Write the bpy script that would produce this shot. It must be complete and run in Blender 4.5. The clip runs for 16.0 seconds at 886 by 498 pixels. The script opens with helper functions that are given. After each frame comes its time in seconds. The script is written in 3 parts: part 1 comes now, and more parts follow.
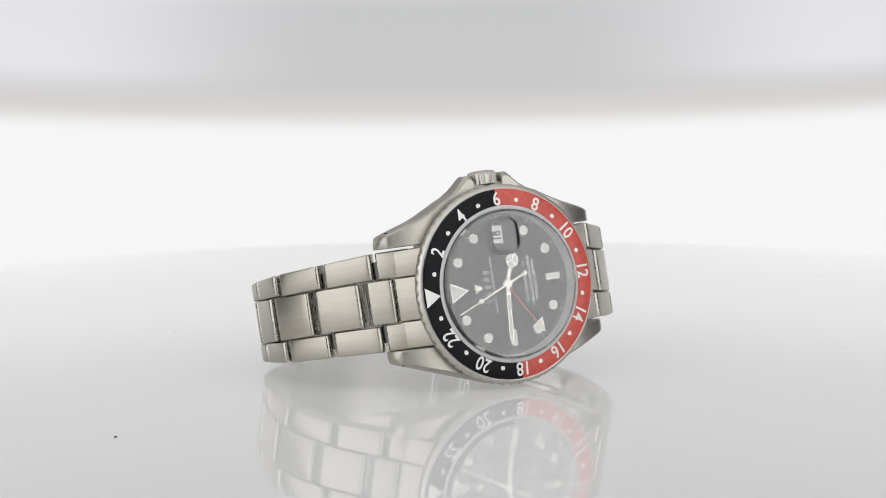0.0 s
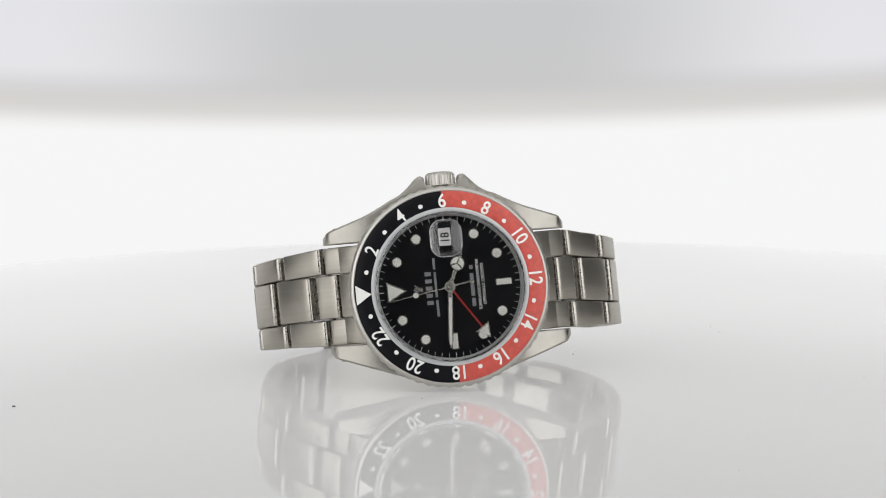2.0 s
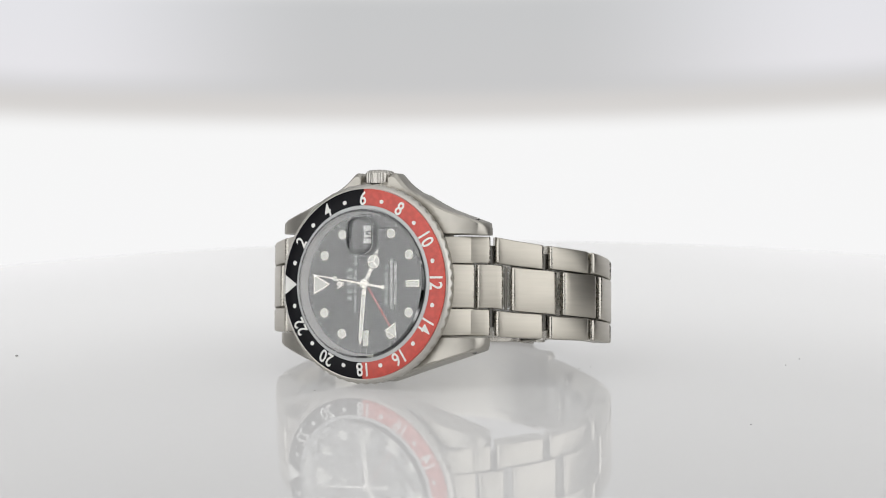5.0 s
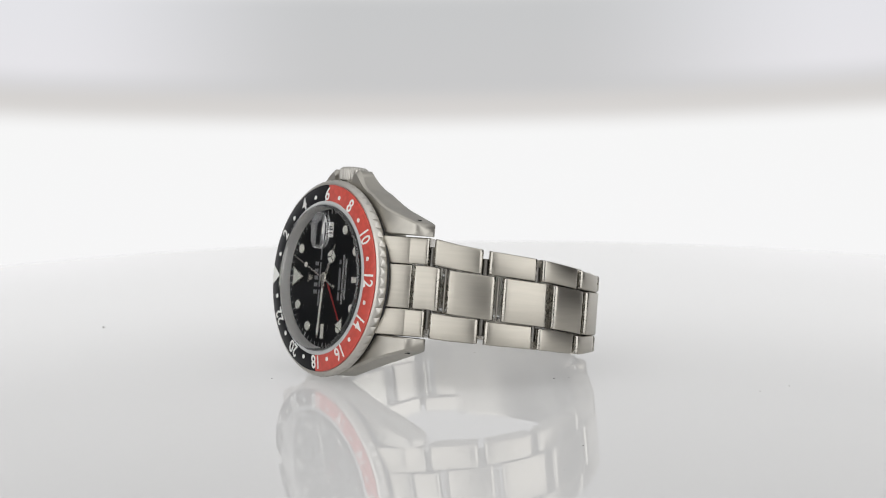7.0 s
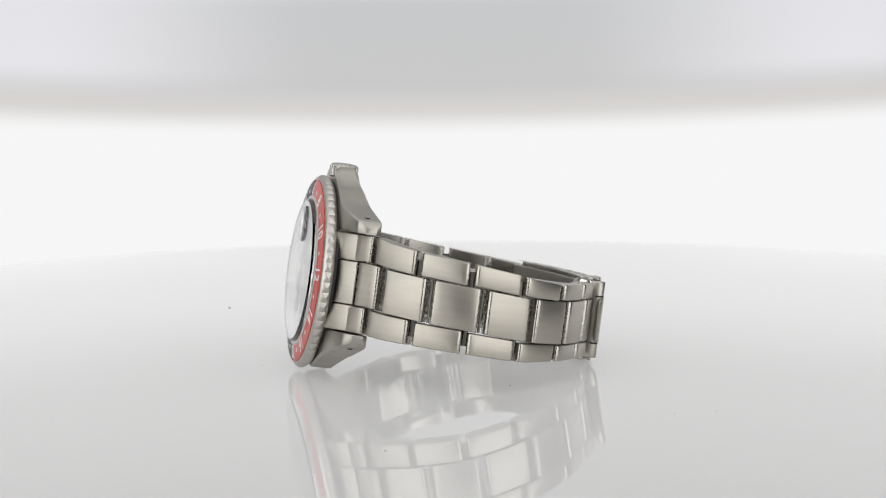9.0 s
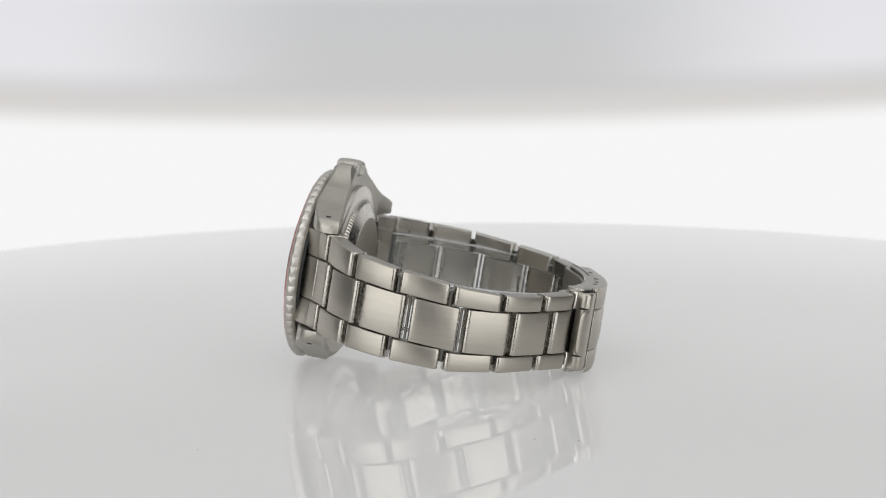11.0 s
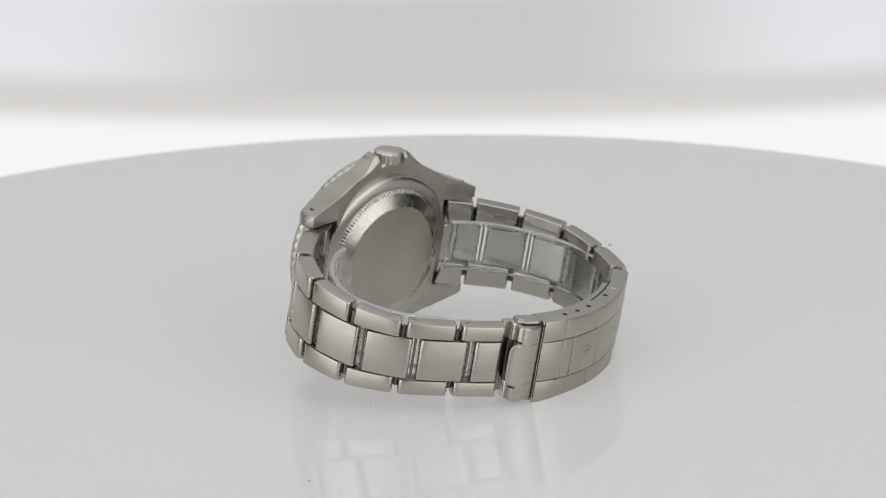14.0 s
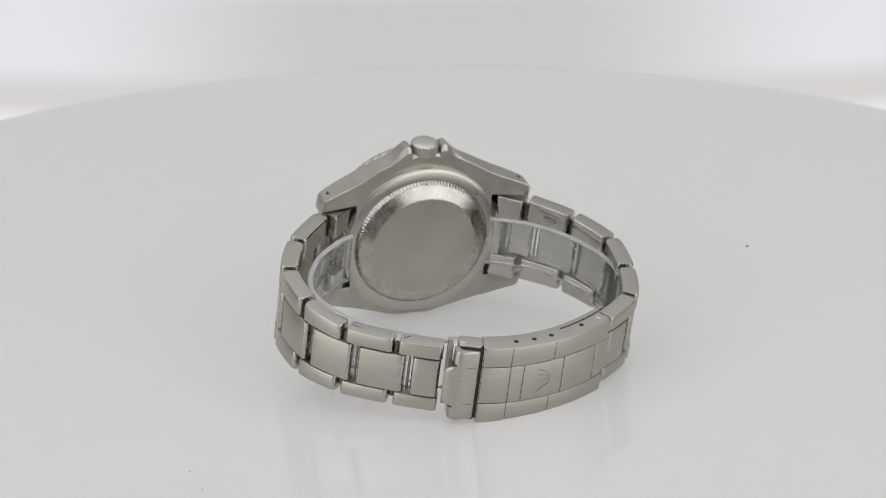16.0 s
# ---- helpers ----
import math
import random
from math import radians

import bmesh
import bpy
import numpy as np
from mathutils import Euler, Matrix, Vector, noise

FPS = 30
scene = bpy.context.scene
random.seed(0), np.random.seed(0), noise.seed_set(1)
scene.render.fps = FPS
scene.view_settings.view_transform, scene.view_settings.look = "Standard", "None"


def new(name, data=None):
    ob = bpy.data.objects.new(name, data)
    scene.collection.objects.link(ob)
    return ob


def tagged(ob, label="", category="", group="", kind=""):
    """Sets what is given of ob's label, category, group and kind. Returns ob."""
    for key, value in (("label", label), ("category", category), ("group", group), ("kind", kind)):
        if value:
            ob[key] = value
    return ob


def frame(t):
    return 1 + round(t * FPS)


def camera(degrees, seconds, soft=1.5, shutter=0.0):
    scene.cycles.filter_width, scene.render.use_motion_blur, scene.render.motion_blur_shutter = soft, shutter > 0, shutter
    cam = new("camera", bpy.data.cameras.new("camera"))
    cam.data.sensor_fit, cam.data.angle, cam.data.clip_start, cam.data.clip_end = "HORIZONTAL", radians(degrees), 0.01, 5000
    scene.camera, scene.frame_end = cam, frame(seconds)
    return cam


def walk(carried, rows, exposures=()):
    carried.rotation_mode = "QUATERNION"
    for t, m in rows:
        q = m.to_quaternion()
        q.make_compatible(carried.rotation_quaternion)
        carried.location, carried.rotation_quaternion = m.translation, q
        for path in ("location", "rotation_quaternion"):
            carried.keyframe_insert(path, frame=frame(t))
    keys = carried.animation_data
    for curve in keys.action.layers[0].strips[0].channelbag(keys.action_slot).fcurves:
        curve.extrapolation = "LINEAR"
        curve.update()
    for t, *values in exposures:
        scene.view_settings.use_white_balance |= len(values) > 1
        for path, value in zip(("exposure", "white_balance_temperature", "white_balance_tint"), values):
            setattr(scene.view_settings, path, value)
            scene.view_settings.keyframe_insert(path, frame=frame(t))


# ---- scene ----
# camera: stands still on a tripod before the turntable
EYE = (0.0, -0.53540, 0.09680)
CAM_POSE = Matrix(((0.99993922, 0.01098496, 0.00093969, EYE[0]),
                   (-0.00053687, 0.13364648, -0.99102893, EYE[1]),
                   (-0.01101200, 0.99096819, 0.13364425, EYE[2]),
                   (0, 0, 0, 1)))
cam = camera(19.669, 16.0, soft=0.9)
cam.data.dof.use_dof, cam.data.dof.focus_distance, cam.data.dof.aperture_fstop = True, 0.495, 40.0
walk(cam, [(0.0, CAM_POSE), (16.0, CAM_POSE)])

MM = 0.001
# turntable: seconds, turn about its axis, tilt towards the camera (degrees)
TURN = [(0.0, 35.1, 0), (1.0, 23.42, 0), (2.0, 11.75, 0), (3.0, 0.0, 0), (3.5, -6.1, 0), (4.0, -12.0, 0), (5.25, -27.0, 0),
        (6.5, -41.94, 0), (7.0, -47.74, 0), (7.5, -53.55, 0), (8.0, -59.42, 0), (8.5, -65.27, 0), (9.0, -71.13, 0.0), (9.5, -77.2, 0.0),
        (10.0, -83.3, 0.12), (10.5, -89.4, 0.62), (11.0, -95.4, 1.58), (11.5, -101.28, 2.7), (12.0, -107.0, 3.8), (12.5, -112.77, 5.02),
        (13.0, -118.5, 6.31), (13.5, -124.24, 7.7), (14.0, -130.06, 9.13), (14.5, -136.0, 10.48), (15.0, -141.83, 11.89),
        (15.5, -147.9, 13.36), (16.0, -153.88, 14.9)]
PIVOT = Vector((0, 0.00617, 0.02725))
# the watch as it lies on the glass: x to its crown, y to 12 o'clock, z out of the dial
WATCH = Matrix(((-0.0550, -0.9905, -0.1262, -0.005224),
                (0.1675, 0.1155, -0.9791, -0.029493),
                (0.9843, -0.0750, 0.1595, 0.021051),
                (0, 0, 0, 1)))


def table_pose(turn, tilt):
    return (Matrix.Translation(PIVOT) @ Matrix.Rotation(radians(tilt), 4, "X") @ Matrix.Translation(-PIVOT)
            @ Matrix.Rotation(radians(turn), 4, "Z"))


# ---- light ----
world = bpy.data.worlds.new("studio")
scene.world = world
world.use_nodes = True
world.node_tree.nodes["Background"].inputs[0].default_value = (0.9, 0.93, 1.0, 1)
world.node_tree.nodes["Background"].inputs[1].default_value = 0.05
scene.view_settings.exposure = 0.0


# ---- materials ----
def mat(name, base, rough=0.5, metal=0.0, **extra):
    m = bpy.data.materials.new(name)
    m.use_nodes = True
    b = m.node_tree.nodes["Principled BSDF"]
    b.inputs["Base Color"].default_value = (*base, 1)
    b.inputs["Roughness"].default_value = rough
    b.inputs["Metallic"].default_value = metal
    for k, v in extra.items():
        b.inputs[k.replace("_", " ")].default_value = v
    return m


def grain(m, scale, depth, rough=None, detail=3.0, dist=0.00002, stain=0.0):
    """Relief and uneven gloss from stretched noise; stain: how far large smudges shift the gloss."""
    nt = m.node_tree
    b = nt.nodes["Principled BSDF"]
    tc, mp, nz = nt.nodes.new("ShaderNodeTexCoord"), nt.nodes.new("ShaderNodeMapping"), nt.nodes.new("ShaderNodeTexNoise")
    mp.inputs["Scale"].default_value = scale
    nz.inputs["Scale"].default_value, nz.inputs["Detail"].default_value = 1.0, detail
    nt.links.new(tc.outputs["Object"], mp.inputs[0])
    nt.links.new(mp.outputs[0], nz.inputs["Vector"])
    if depth:
        bp = nt.nodes.new("ShaderNodeBump")
        bp.inputs["Strength"].default_value, bp.inputs["Distance"].default_value = depth, dist
        nt.links.new(nz.outputs["Fac"], bp.inputs["Height"])
        nt.links.new(bp.outputs[0], b.inputs["Normal"])
    if rough:
        big = nt.nodes.new("ShaderNodeTexNoise")
        big.inputs["Scale"].default_value = 260.0
        nt.links.new(tc.outputs["Object"], big.inputs["Vector"])
        mix = nt.nodes.new("ShaderNodeMath")
        mix.operation = "MULTIPLY_ADD"
        mix.inputs[1].default_value = stain
        nt.links.new(big.outputs["Fac"], mix.inputs[0])
        nt.links.new(nz.outputs["Fac"], mix.inputs[2])
        mr = nt.nodes.new("ShaderNodeMapRange")
        mr.inputs["From Min"].default_value, mr.inputs["From Max"].default_value = 0.3, 0.7 + stain
        mr.inputs["To Min"].default_value, mr.inputs["To Max"].default_value = rough
        nt.links.new(mix.outputs[0], mr.inputs[0])
        nt.links.new(mr.outputs[0], b.inputs["Roughness"])
    return m


STEEL = (0.465, 0.438, 0.385)
brushed = grain(mat("brushed_steel", STEEL, 0.3, 1.0), (7000, 160, 160), 0.03, (0.34, 0.42), stain=1.2, detail=4.0)
brushed.node_tree.nodes["Principled BSDF"].inputs["Anisotropic"].default_value = 0.35
tan = brushed.node_tree.nodes.new("ShaderNodeTangent")
tan.direction_type, tan.uv_map = "UV_MAP", "UVMap"
brushed.node_tree.links.new(tan.outputs[0], brushed.node_tree.nodes["Principled BSDF"].inputs["Tangent"])
plate_steel = grain(mat("plate_steel", STEEL, 0.35, 1.0), (1800, 1800, 1800), 0.06, (0.36, 0.5), stain=0.8)
satin = grain(mat("satin_steel", (0.45, 0.43, 0.388), 0.36, 1.0), (5000, 220, 5000), 0.05, (0.36, 0.44), stain=0.9)
back_steel = grain(mat("worn_polish", (0.53, 0.505, 0.46), 0.26, 1.0), (600, 600, 600), 0.03, (0.2, 0.34), stain=0.8)
ring_steel = grain(mat("ring_steel", (0.54, 0.515, 0.47), 0.3, 1.0), (600, 600, 600), 0.02, (0.24, 0.36), stain=0.8)
stamp_steel = mat("stamp_steel", (0.33, 0.315, 0.29), 0.4, 1.0)
rim_steel = grain(mat("matt_rim", (0.56, 0.54, 0.50), 0.4, 1.0), (900, 900, 900), 0.03, (0.34, 0.46), stain=0.6)
polished = grain(mat("polished_steel", (0.68, 0.66, 0.63), 0.12, 1.0), (700, 700, 700), 0.0, (0.07, 0.18), stain=0.6)
edge_steel = grain(mat("side_steel", (0.46, 0.442, 0.405), 0.3, 1.0), (500, 900, 900), 0.03, (0.30, 0.38), stain=0.6)
end_steel = grain(mat("link_end_steel", (0.47, 0.45, 0.405), 0.26, 1.0), (900, 900, 900), 0.02, (0.22, 0.32), stain=0.6)
inner_steel = grain(mat("inner_steel", (0.46, 0.44, 0.40), 0.2, 1.0), (900, 900, 900), 0.02, (0.16, 0.26), stain=0.6)
# darkened steel for the shade in joints, creases and under the flap
shade_steel = mat("shade_steel", (0.16, 0.155, 0.145), 0.35, 1.0)
bright_ring = grain(mat("bright_inner_ring", (0.82, 0.81, 0.79), 0.4, 0.6), (900, 900, 900), 0.02, (0.34, 0.46), stain=0.6)
white_gold = mat("white_gold", (0.58, 0.56, 0.51), 0.25, 1.0)
lume = grain(mat("lume", (0.86, 0.86, 0.78), 0.6), (3000, 3000, 3000), 0.2, (0.5, 0.7))
ink = mat("white_print", (0.72, 0.73, 0.72), 0.5)
soft_ink = mat("fine_print", (0.26, 0.265, 0.27), 0.5)
dial_black = grain(mat("dial_lacquer", (0.004, 0.004, 0.005), 0.4, Specular_IOR_Level=0.12), (2500, 2500, 2500), 0.0, (0.35, 0.45))
insert_black = grain(mat("black_aluminium", (0.006, 0.006, 0.008), 0.34, Specular_IOR_Level=0.12), (4000, 4000, 4000), 0.25, (0.28, 0.42), stain=0.5)
insert_red = grain(mat("red_aluminium", (0.54, 0.075, 0.055), 0.36), (4000, 4000, 4000), 0.25, (0.28, 0.46), stain=0.5)
numeral_mat = grain(mat("silver_numeral", (0.78, 0.78, 0.75), 0.42), (4000, 4000, 4000), 0.2, (0.35, 0.5))
red_lacquer = mat("red_lacquer", (0.42, 0.015, 0.015), 0.3)
# flat black in place of the shade inside gaps, holes and slots
shade_black = mat("shadow_black", (0.012, 0.012, 0.012), 0.6)
paper = mat("date_disc", (0.78, 0.78, 0.76), 0.5)
blackprint = mat("black_print", (0.01, 0.01, 0.01), 0.5)


def mottle(m, scale, low, high, stretch=(1, 1, 1)):
    """Faint wear in the colour: low and high are shares of the base colour."""
    nt = m.node_tree
    p = nt.nodes["Principled BSDF"]
    base = p.inputs["Base Color"].default_value[:3]
    tc, mp, nz, rp = (nt.nodes.new("ShaderNode" + n) for n in ("TexCoord", "Mapping", "TexNoise", "ValToRGB"))
    mp.inputs["Scale"].default_value = stretch
    nz.inputs["Scale"].default_value, nz.inputs["Detail"].default_value = scale, 6.0
    rp.color_ramp.elements[0].position, rp.color_ramp.elements[1].position = 0.36, 0.64
    rp.color_ramp.elements[0].color, rp.color_ramp.elements[1].color = (*[c * low for c in base], 1), (*[c * high for c in base], 1)
    nt.links.new(tc.outputs["Object"], mp.inputs[0])
    nt.links.new(mp.outputs[0], nz.inputs["Vector"])
    nt.links.new(nz.outputs["Fac"], rp.inputs[0])
    nt.links.new(rp.outputs[0], p.inputs["Base Color"])


mottle(plate_steel, 120, 0.94, 1.05)
mottle(brushed, 260, 0.965, 1.03, (6, 0.5, 0.5))
mottle(satin, 240, 0.93, 1.05)
mottle(back_steel, 300, 0.88, 1.06)
mottle(insert_red, 900, 0.90, 1.10)


def glass(name, ior=1.5, rough=0.0, tint=(1, 1, 1)):
    m = mat(name, tint, rough)
    b = m.node_tree.nodes["Principled BSDF"]
    b.inputs["Transmission Weight"].default_value = 1.0
    b.inputs["IOR"].default_value = ior
    return m


sapphire = glass("sapphire", 1.77)
clear_plastic = grain(glass("clear_plastic", 1.22, 0.03, (0.97, 0.98, 0.98)), (300, 300, 300), 0.05, (0.01, 0.06))
clear_plastic.node_tree.nodes["Principled BSDF"].inputs["Transmission Weight"].default_value = 0.97
edge_plastic = glass("cut_plastic_edge", 1.45, 0.35, (0.72, 0.72, 0.72))
edge_plastic.node_tree.nodes["Principled BSDF"].inputs["Transmission Weight"].default_value = 0.6
gasket_mat = grain(mat("nylon_gasket", (0.50, 0.51, 0.51), 0.3), (900, 900, 900), 0.05, (0.3, 0.4))

# added emission keeps the disc bright and thins the shade under the watch
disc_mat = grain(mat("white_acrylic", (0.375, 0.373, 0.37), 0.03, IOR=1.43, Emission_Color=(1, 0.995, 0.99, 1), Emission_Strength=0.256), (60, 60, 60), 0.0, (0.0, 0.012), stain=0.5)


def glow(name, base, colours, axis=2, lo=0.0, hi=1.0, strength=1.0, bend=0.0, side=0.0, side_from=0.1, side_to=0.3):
    """Cloth with painted-in glow: an emission ramp along one axis of the sheet, sagging by bend towards its middle."""
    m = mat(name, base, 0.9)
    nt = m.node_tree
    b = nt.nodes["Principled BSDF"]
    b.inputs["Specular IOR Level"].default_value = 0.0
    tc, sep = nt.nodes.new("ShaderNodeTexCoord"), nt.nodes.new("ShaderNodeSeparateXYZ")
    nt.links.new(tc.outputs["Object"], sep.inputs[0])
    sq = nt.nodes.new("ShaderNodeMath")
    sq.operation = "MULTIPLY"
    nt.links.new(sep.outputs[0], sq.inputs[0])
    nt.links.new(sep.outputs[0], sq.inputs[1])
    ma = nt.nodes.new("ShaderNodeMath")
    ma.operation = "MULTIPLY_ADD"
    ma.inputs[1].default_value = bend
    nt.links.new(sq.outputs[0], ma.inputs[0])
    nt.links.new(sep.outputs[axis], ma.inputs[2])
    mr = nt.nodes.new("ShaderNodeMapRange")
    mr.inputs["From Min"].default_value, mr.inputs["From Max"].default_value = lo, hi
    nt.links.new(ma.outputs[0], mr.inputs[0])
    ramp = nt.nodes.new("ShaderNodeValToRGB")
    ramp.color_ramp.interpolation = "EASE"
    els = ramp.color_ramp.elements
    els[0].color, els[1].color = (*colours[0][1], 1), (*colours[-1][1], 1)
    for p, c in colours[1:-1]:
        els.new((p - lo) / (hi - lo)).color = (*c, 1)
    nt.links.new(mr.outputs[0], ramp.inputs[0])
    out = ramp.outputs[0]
    # paints the sheet's sides brighter and slightly violet
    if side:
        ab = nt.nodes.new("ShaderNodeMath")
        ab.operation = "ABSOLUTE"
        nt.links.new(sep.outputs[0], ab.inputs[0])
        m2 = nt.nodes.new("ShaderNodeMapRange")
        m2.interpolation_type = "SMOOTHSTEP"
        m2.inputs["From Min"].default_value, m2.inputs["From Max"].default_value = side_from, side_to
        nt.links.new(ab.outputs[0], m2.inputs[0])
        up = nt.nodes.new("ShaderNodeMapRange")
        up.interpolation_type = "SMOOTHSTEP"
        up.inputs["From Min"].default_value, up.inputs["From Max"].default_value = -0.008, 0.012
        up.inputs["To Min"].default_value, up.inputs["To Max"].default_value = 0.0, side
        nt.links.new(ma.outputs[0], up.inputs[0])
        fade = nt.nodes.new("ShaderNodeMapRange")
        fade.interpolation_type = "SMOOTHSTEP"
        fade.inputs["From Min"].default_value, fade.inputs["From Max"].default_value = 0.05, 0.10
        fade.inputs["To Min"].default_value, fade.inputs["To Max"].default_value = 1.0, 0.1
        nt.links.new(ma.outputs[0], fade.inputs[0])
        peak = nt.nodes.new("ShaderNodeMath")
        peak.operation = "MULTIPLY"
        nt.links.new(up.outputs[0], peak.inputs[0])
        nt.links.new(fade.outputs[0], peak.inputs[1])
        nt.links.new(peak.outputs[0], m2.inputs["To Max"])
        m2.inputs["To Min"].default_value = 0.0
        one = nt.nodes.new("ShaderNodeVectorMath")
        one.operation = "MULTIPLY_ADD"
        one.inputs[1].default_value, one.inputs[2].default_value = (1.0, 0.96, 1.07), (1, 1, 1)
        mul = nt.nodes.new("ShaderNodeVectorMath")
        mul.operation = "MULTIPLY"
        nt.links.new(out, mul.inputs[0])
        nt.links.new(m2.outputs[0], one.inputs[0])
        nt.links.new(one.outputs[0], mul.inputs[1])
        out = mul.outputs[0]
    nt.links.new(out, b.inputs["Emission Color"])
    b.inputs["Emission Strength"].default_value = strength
    return m


# ---- mesh helpers ----
def finish(name, me, material, parent=None, label="", sharp=35):
    for m in material if isinstance(material, tuple) else (material,):
        me.materials.append(m)
    me.polygons.foreach_set("use_smooth", [True] * len(me.polygons))
    me.set_sharp_from_angle(angle=radians(sharp))
    me.update()
    ob = new(name, me)
    if parent:
        ob.parent = parent
    return tagged(ob, label)


def part(name, bm, material, parent=None, label="", sharp=35):
    bmesh.ops.recalc_face_normals(bm, faces=bm.faces)
    me = bpy.data.meshes.new(name)
    bm.to_mesh(me)
    bm.free()
    return finish(name, me, material, parent, label, sharp)


def loft(bm, rings, closed=False, caps=True):
    vs = [[bm.verts.new(p) for p in r] for r in rings]
    n = len(vs[0])
    pairs = list(zip(vs, vs[1:])) + ([(vs[-1], vs[0])] if closed else [])
    for a, b in pairs:
        for i in range(n):
            bm.faces.new((a[i], a[(i + 1) % n], b[(i + 1) % n], b[i]))
    if caps and not closed:
        bm.faces.new(vs[0][::-1])
        bm.faces.new(vs[-1])
    return bm


def lathe(bm, profile, seg=128, a0=0.0, a1=360.0, centre=(0, 0)):
    """Turns (radius, z) pairs, in mm, about z; a closed ring profile."""
    full = abs(a1 - a0 - 360) < 1e-6
    rings = []
    for i in range(seg if full else seg + 1):
        a = radians(a0 + (a1 - a0) * i / seg)
        rings.append([(MM * (centre[0] + r * math.sin(a)), MM * (centre[1] + r * math.cos(a)), MM * z) for r, z in profile])
    return loft(bm, rings, closed=full)


def disc_solid(bm, r, z0, z1, seg=64, centre=(0, 0), ch=0.0):
    rings = []
    prof = [(r, z0), (r, z1 - ch), (r - ch, z1)] if ch else [(r, z0), (r, z1)]
    for rr, z in prof:
        rings.append([(MM * (centre[0] + rr * math.cos(2 * math.pi * i / seg)), MM * (centre[1] + rr * math.sin(2 * math.pi * i / seg)), MM * z)
                      for i in range(seg)])
    return loft(bm, rings)


def slab(bm, outline, z0, z1, ch=0.0):
    """A flat plate from a convex outline (mm), with a chamfered top."""
    cx = sum(p[0] for p in outline) / len(outline)
    cy = sum(p[1] for p in outline) / len(outline)
    rings = [[(MM * x, MM * y, MM * z0) for x, y in outline], [(MM * x, MM * y, MM * (z1 - ch)) for x, y in outline]]
    if ch:
        ring = []
        for x, y in outline:
            d = math.hypot(x - cx, y - cy)
            k = max(0.0, 1 - ch / d)
            ring.append((MM * (cx + (x - cx) * k), MM * (cy + (y - cy) * k), MM * z1))
        rings.append(ring)
    return loft(bm, rings)


def turned(outline, deg, at=(0, 0)):
    """An outline drawn with y towards 12, turned clockwise by deg as seen from the front."""
    a = radians(deg)
    return [(at[0] + x * math.cos(a) + y * math.sin(a), at[1] - x * math.sin(a) + y * math.cos(a)) for x, y in outline]


# watch drawing axes: u to the right of the dial (3 o'clock) is x, up (12 o'clock) is y
def clock(r, deg):
    a = radians(deg)
    return (r * math.sin(a), r * math.cos(a))


def rect(w, h, r=0.0, n=4):
    if not r:
        return [(-w / 2, -h / 2), (w / 2, -h / 2), (w / 2, h / 2), (-w / 2, h / 2)]
    pts = []
    for cx, cy, a0 in ((w / 2 - r, h / 2 - r, 0), (-w / 2 + r, h / 2 - r, 90), (-w / 2 + r, -h / 2 + r, 180), (w / 2 - r, -h / 2 + r, 270)):
        pts += [(cx + r * math.cos(radians(a0 + 90 * i / n)), cy + r * math.sin(radians(a0 + 90 * i / n))) for i in range(n + 1)]
    return pts


def letters(name, text, size, at, deg, z, material, parent, depth=0.04, thick=0.0, squeeze=1.0, slope=0.0, width=0.0):
    """Lettering in mm: its middle at the given place, its top turned clockwise by deg from 12 o'clock."""
    cu = bpy.data.curves.new(name, "FONT")
    cu.body, cu.size, cu.align_x, cu.align_y = text, size * MM, "CENTER", "CENTER"
    cu.extrude, cu.offset = depth * MM, thick * MM
    cu.resolution_u = 4
    tmp = bpy.data.objects.new("tmp", cu)
    scene.collection.objects.link(tmp)
    bpy.context.view_layer.update()
    me = bpy.data.meshes.new_from_object(tmp.evaluated_get(bpy.context.evaluated_depsgraph_get()))
    bpy.data.objects.remove(tmp)
    bpy.data.curves.remove(cu)
    co = np.empty(len(me.vertices) * 3)
    me.vertices.foreach_get("co", co)
    co = co.reshape(-1, 3)
    co[:, :2] -= (co[:, :2].max(0) + co[:, :2].min(0)) / 2
    co[:, 0] *= width * MM / (co[:, 0].max() - co[:, 0].min()) if width else squeeze
    co[:, 2] += co[:, 1] * slope
    a = radians(deg)
    x = co[:, 0] * math.cos(a) + co[:, 1] * math.sin(a) + at[0] * MM
    y = -co[:, 0] * math.sin(a) + co[:, 1] * math.cos(a) + at[1] * MM
    me.vertices.foreach_set("co", np.stack([x, y, co[:, 2] + z * MM], 1).ravel())
    return finish(name, me, material, parent)


# ---- the studio ----
def sheet(name, az0, az1, radius, z0, z1, material, label, category, n=40, m=1, thick=0.004, centre=(0, 0)):
    """An upright curved sheet round the turntable; azimuth 0 is behind the camera, 180 behind the watch."""
    bm = bmesh.new()
    rings = []
    for i in range(n + 1):
        a = radians(az0 + (az1 - az0) * i / n)
        s, c = math.sin(a), -math.cos(a)
        rings.append([(centre[0] + s * r, centre[1] + c * r, z) for r, z in ((radius, z0), (radius, z1), (radius + thick, z1), (radius + thick, z0))])
    loft(bm, rings)
    return tagged(part(name, bm, material), label, category, kind="structure")


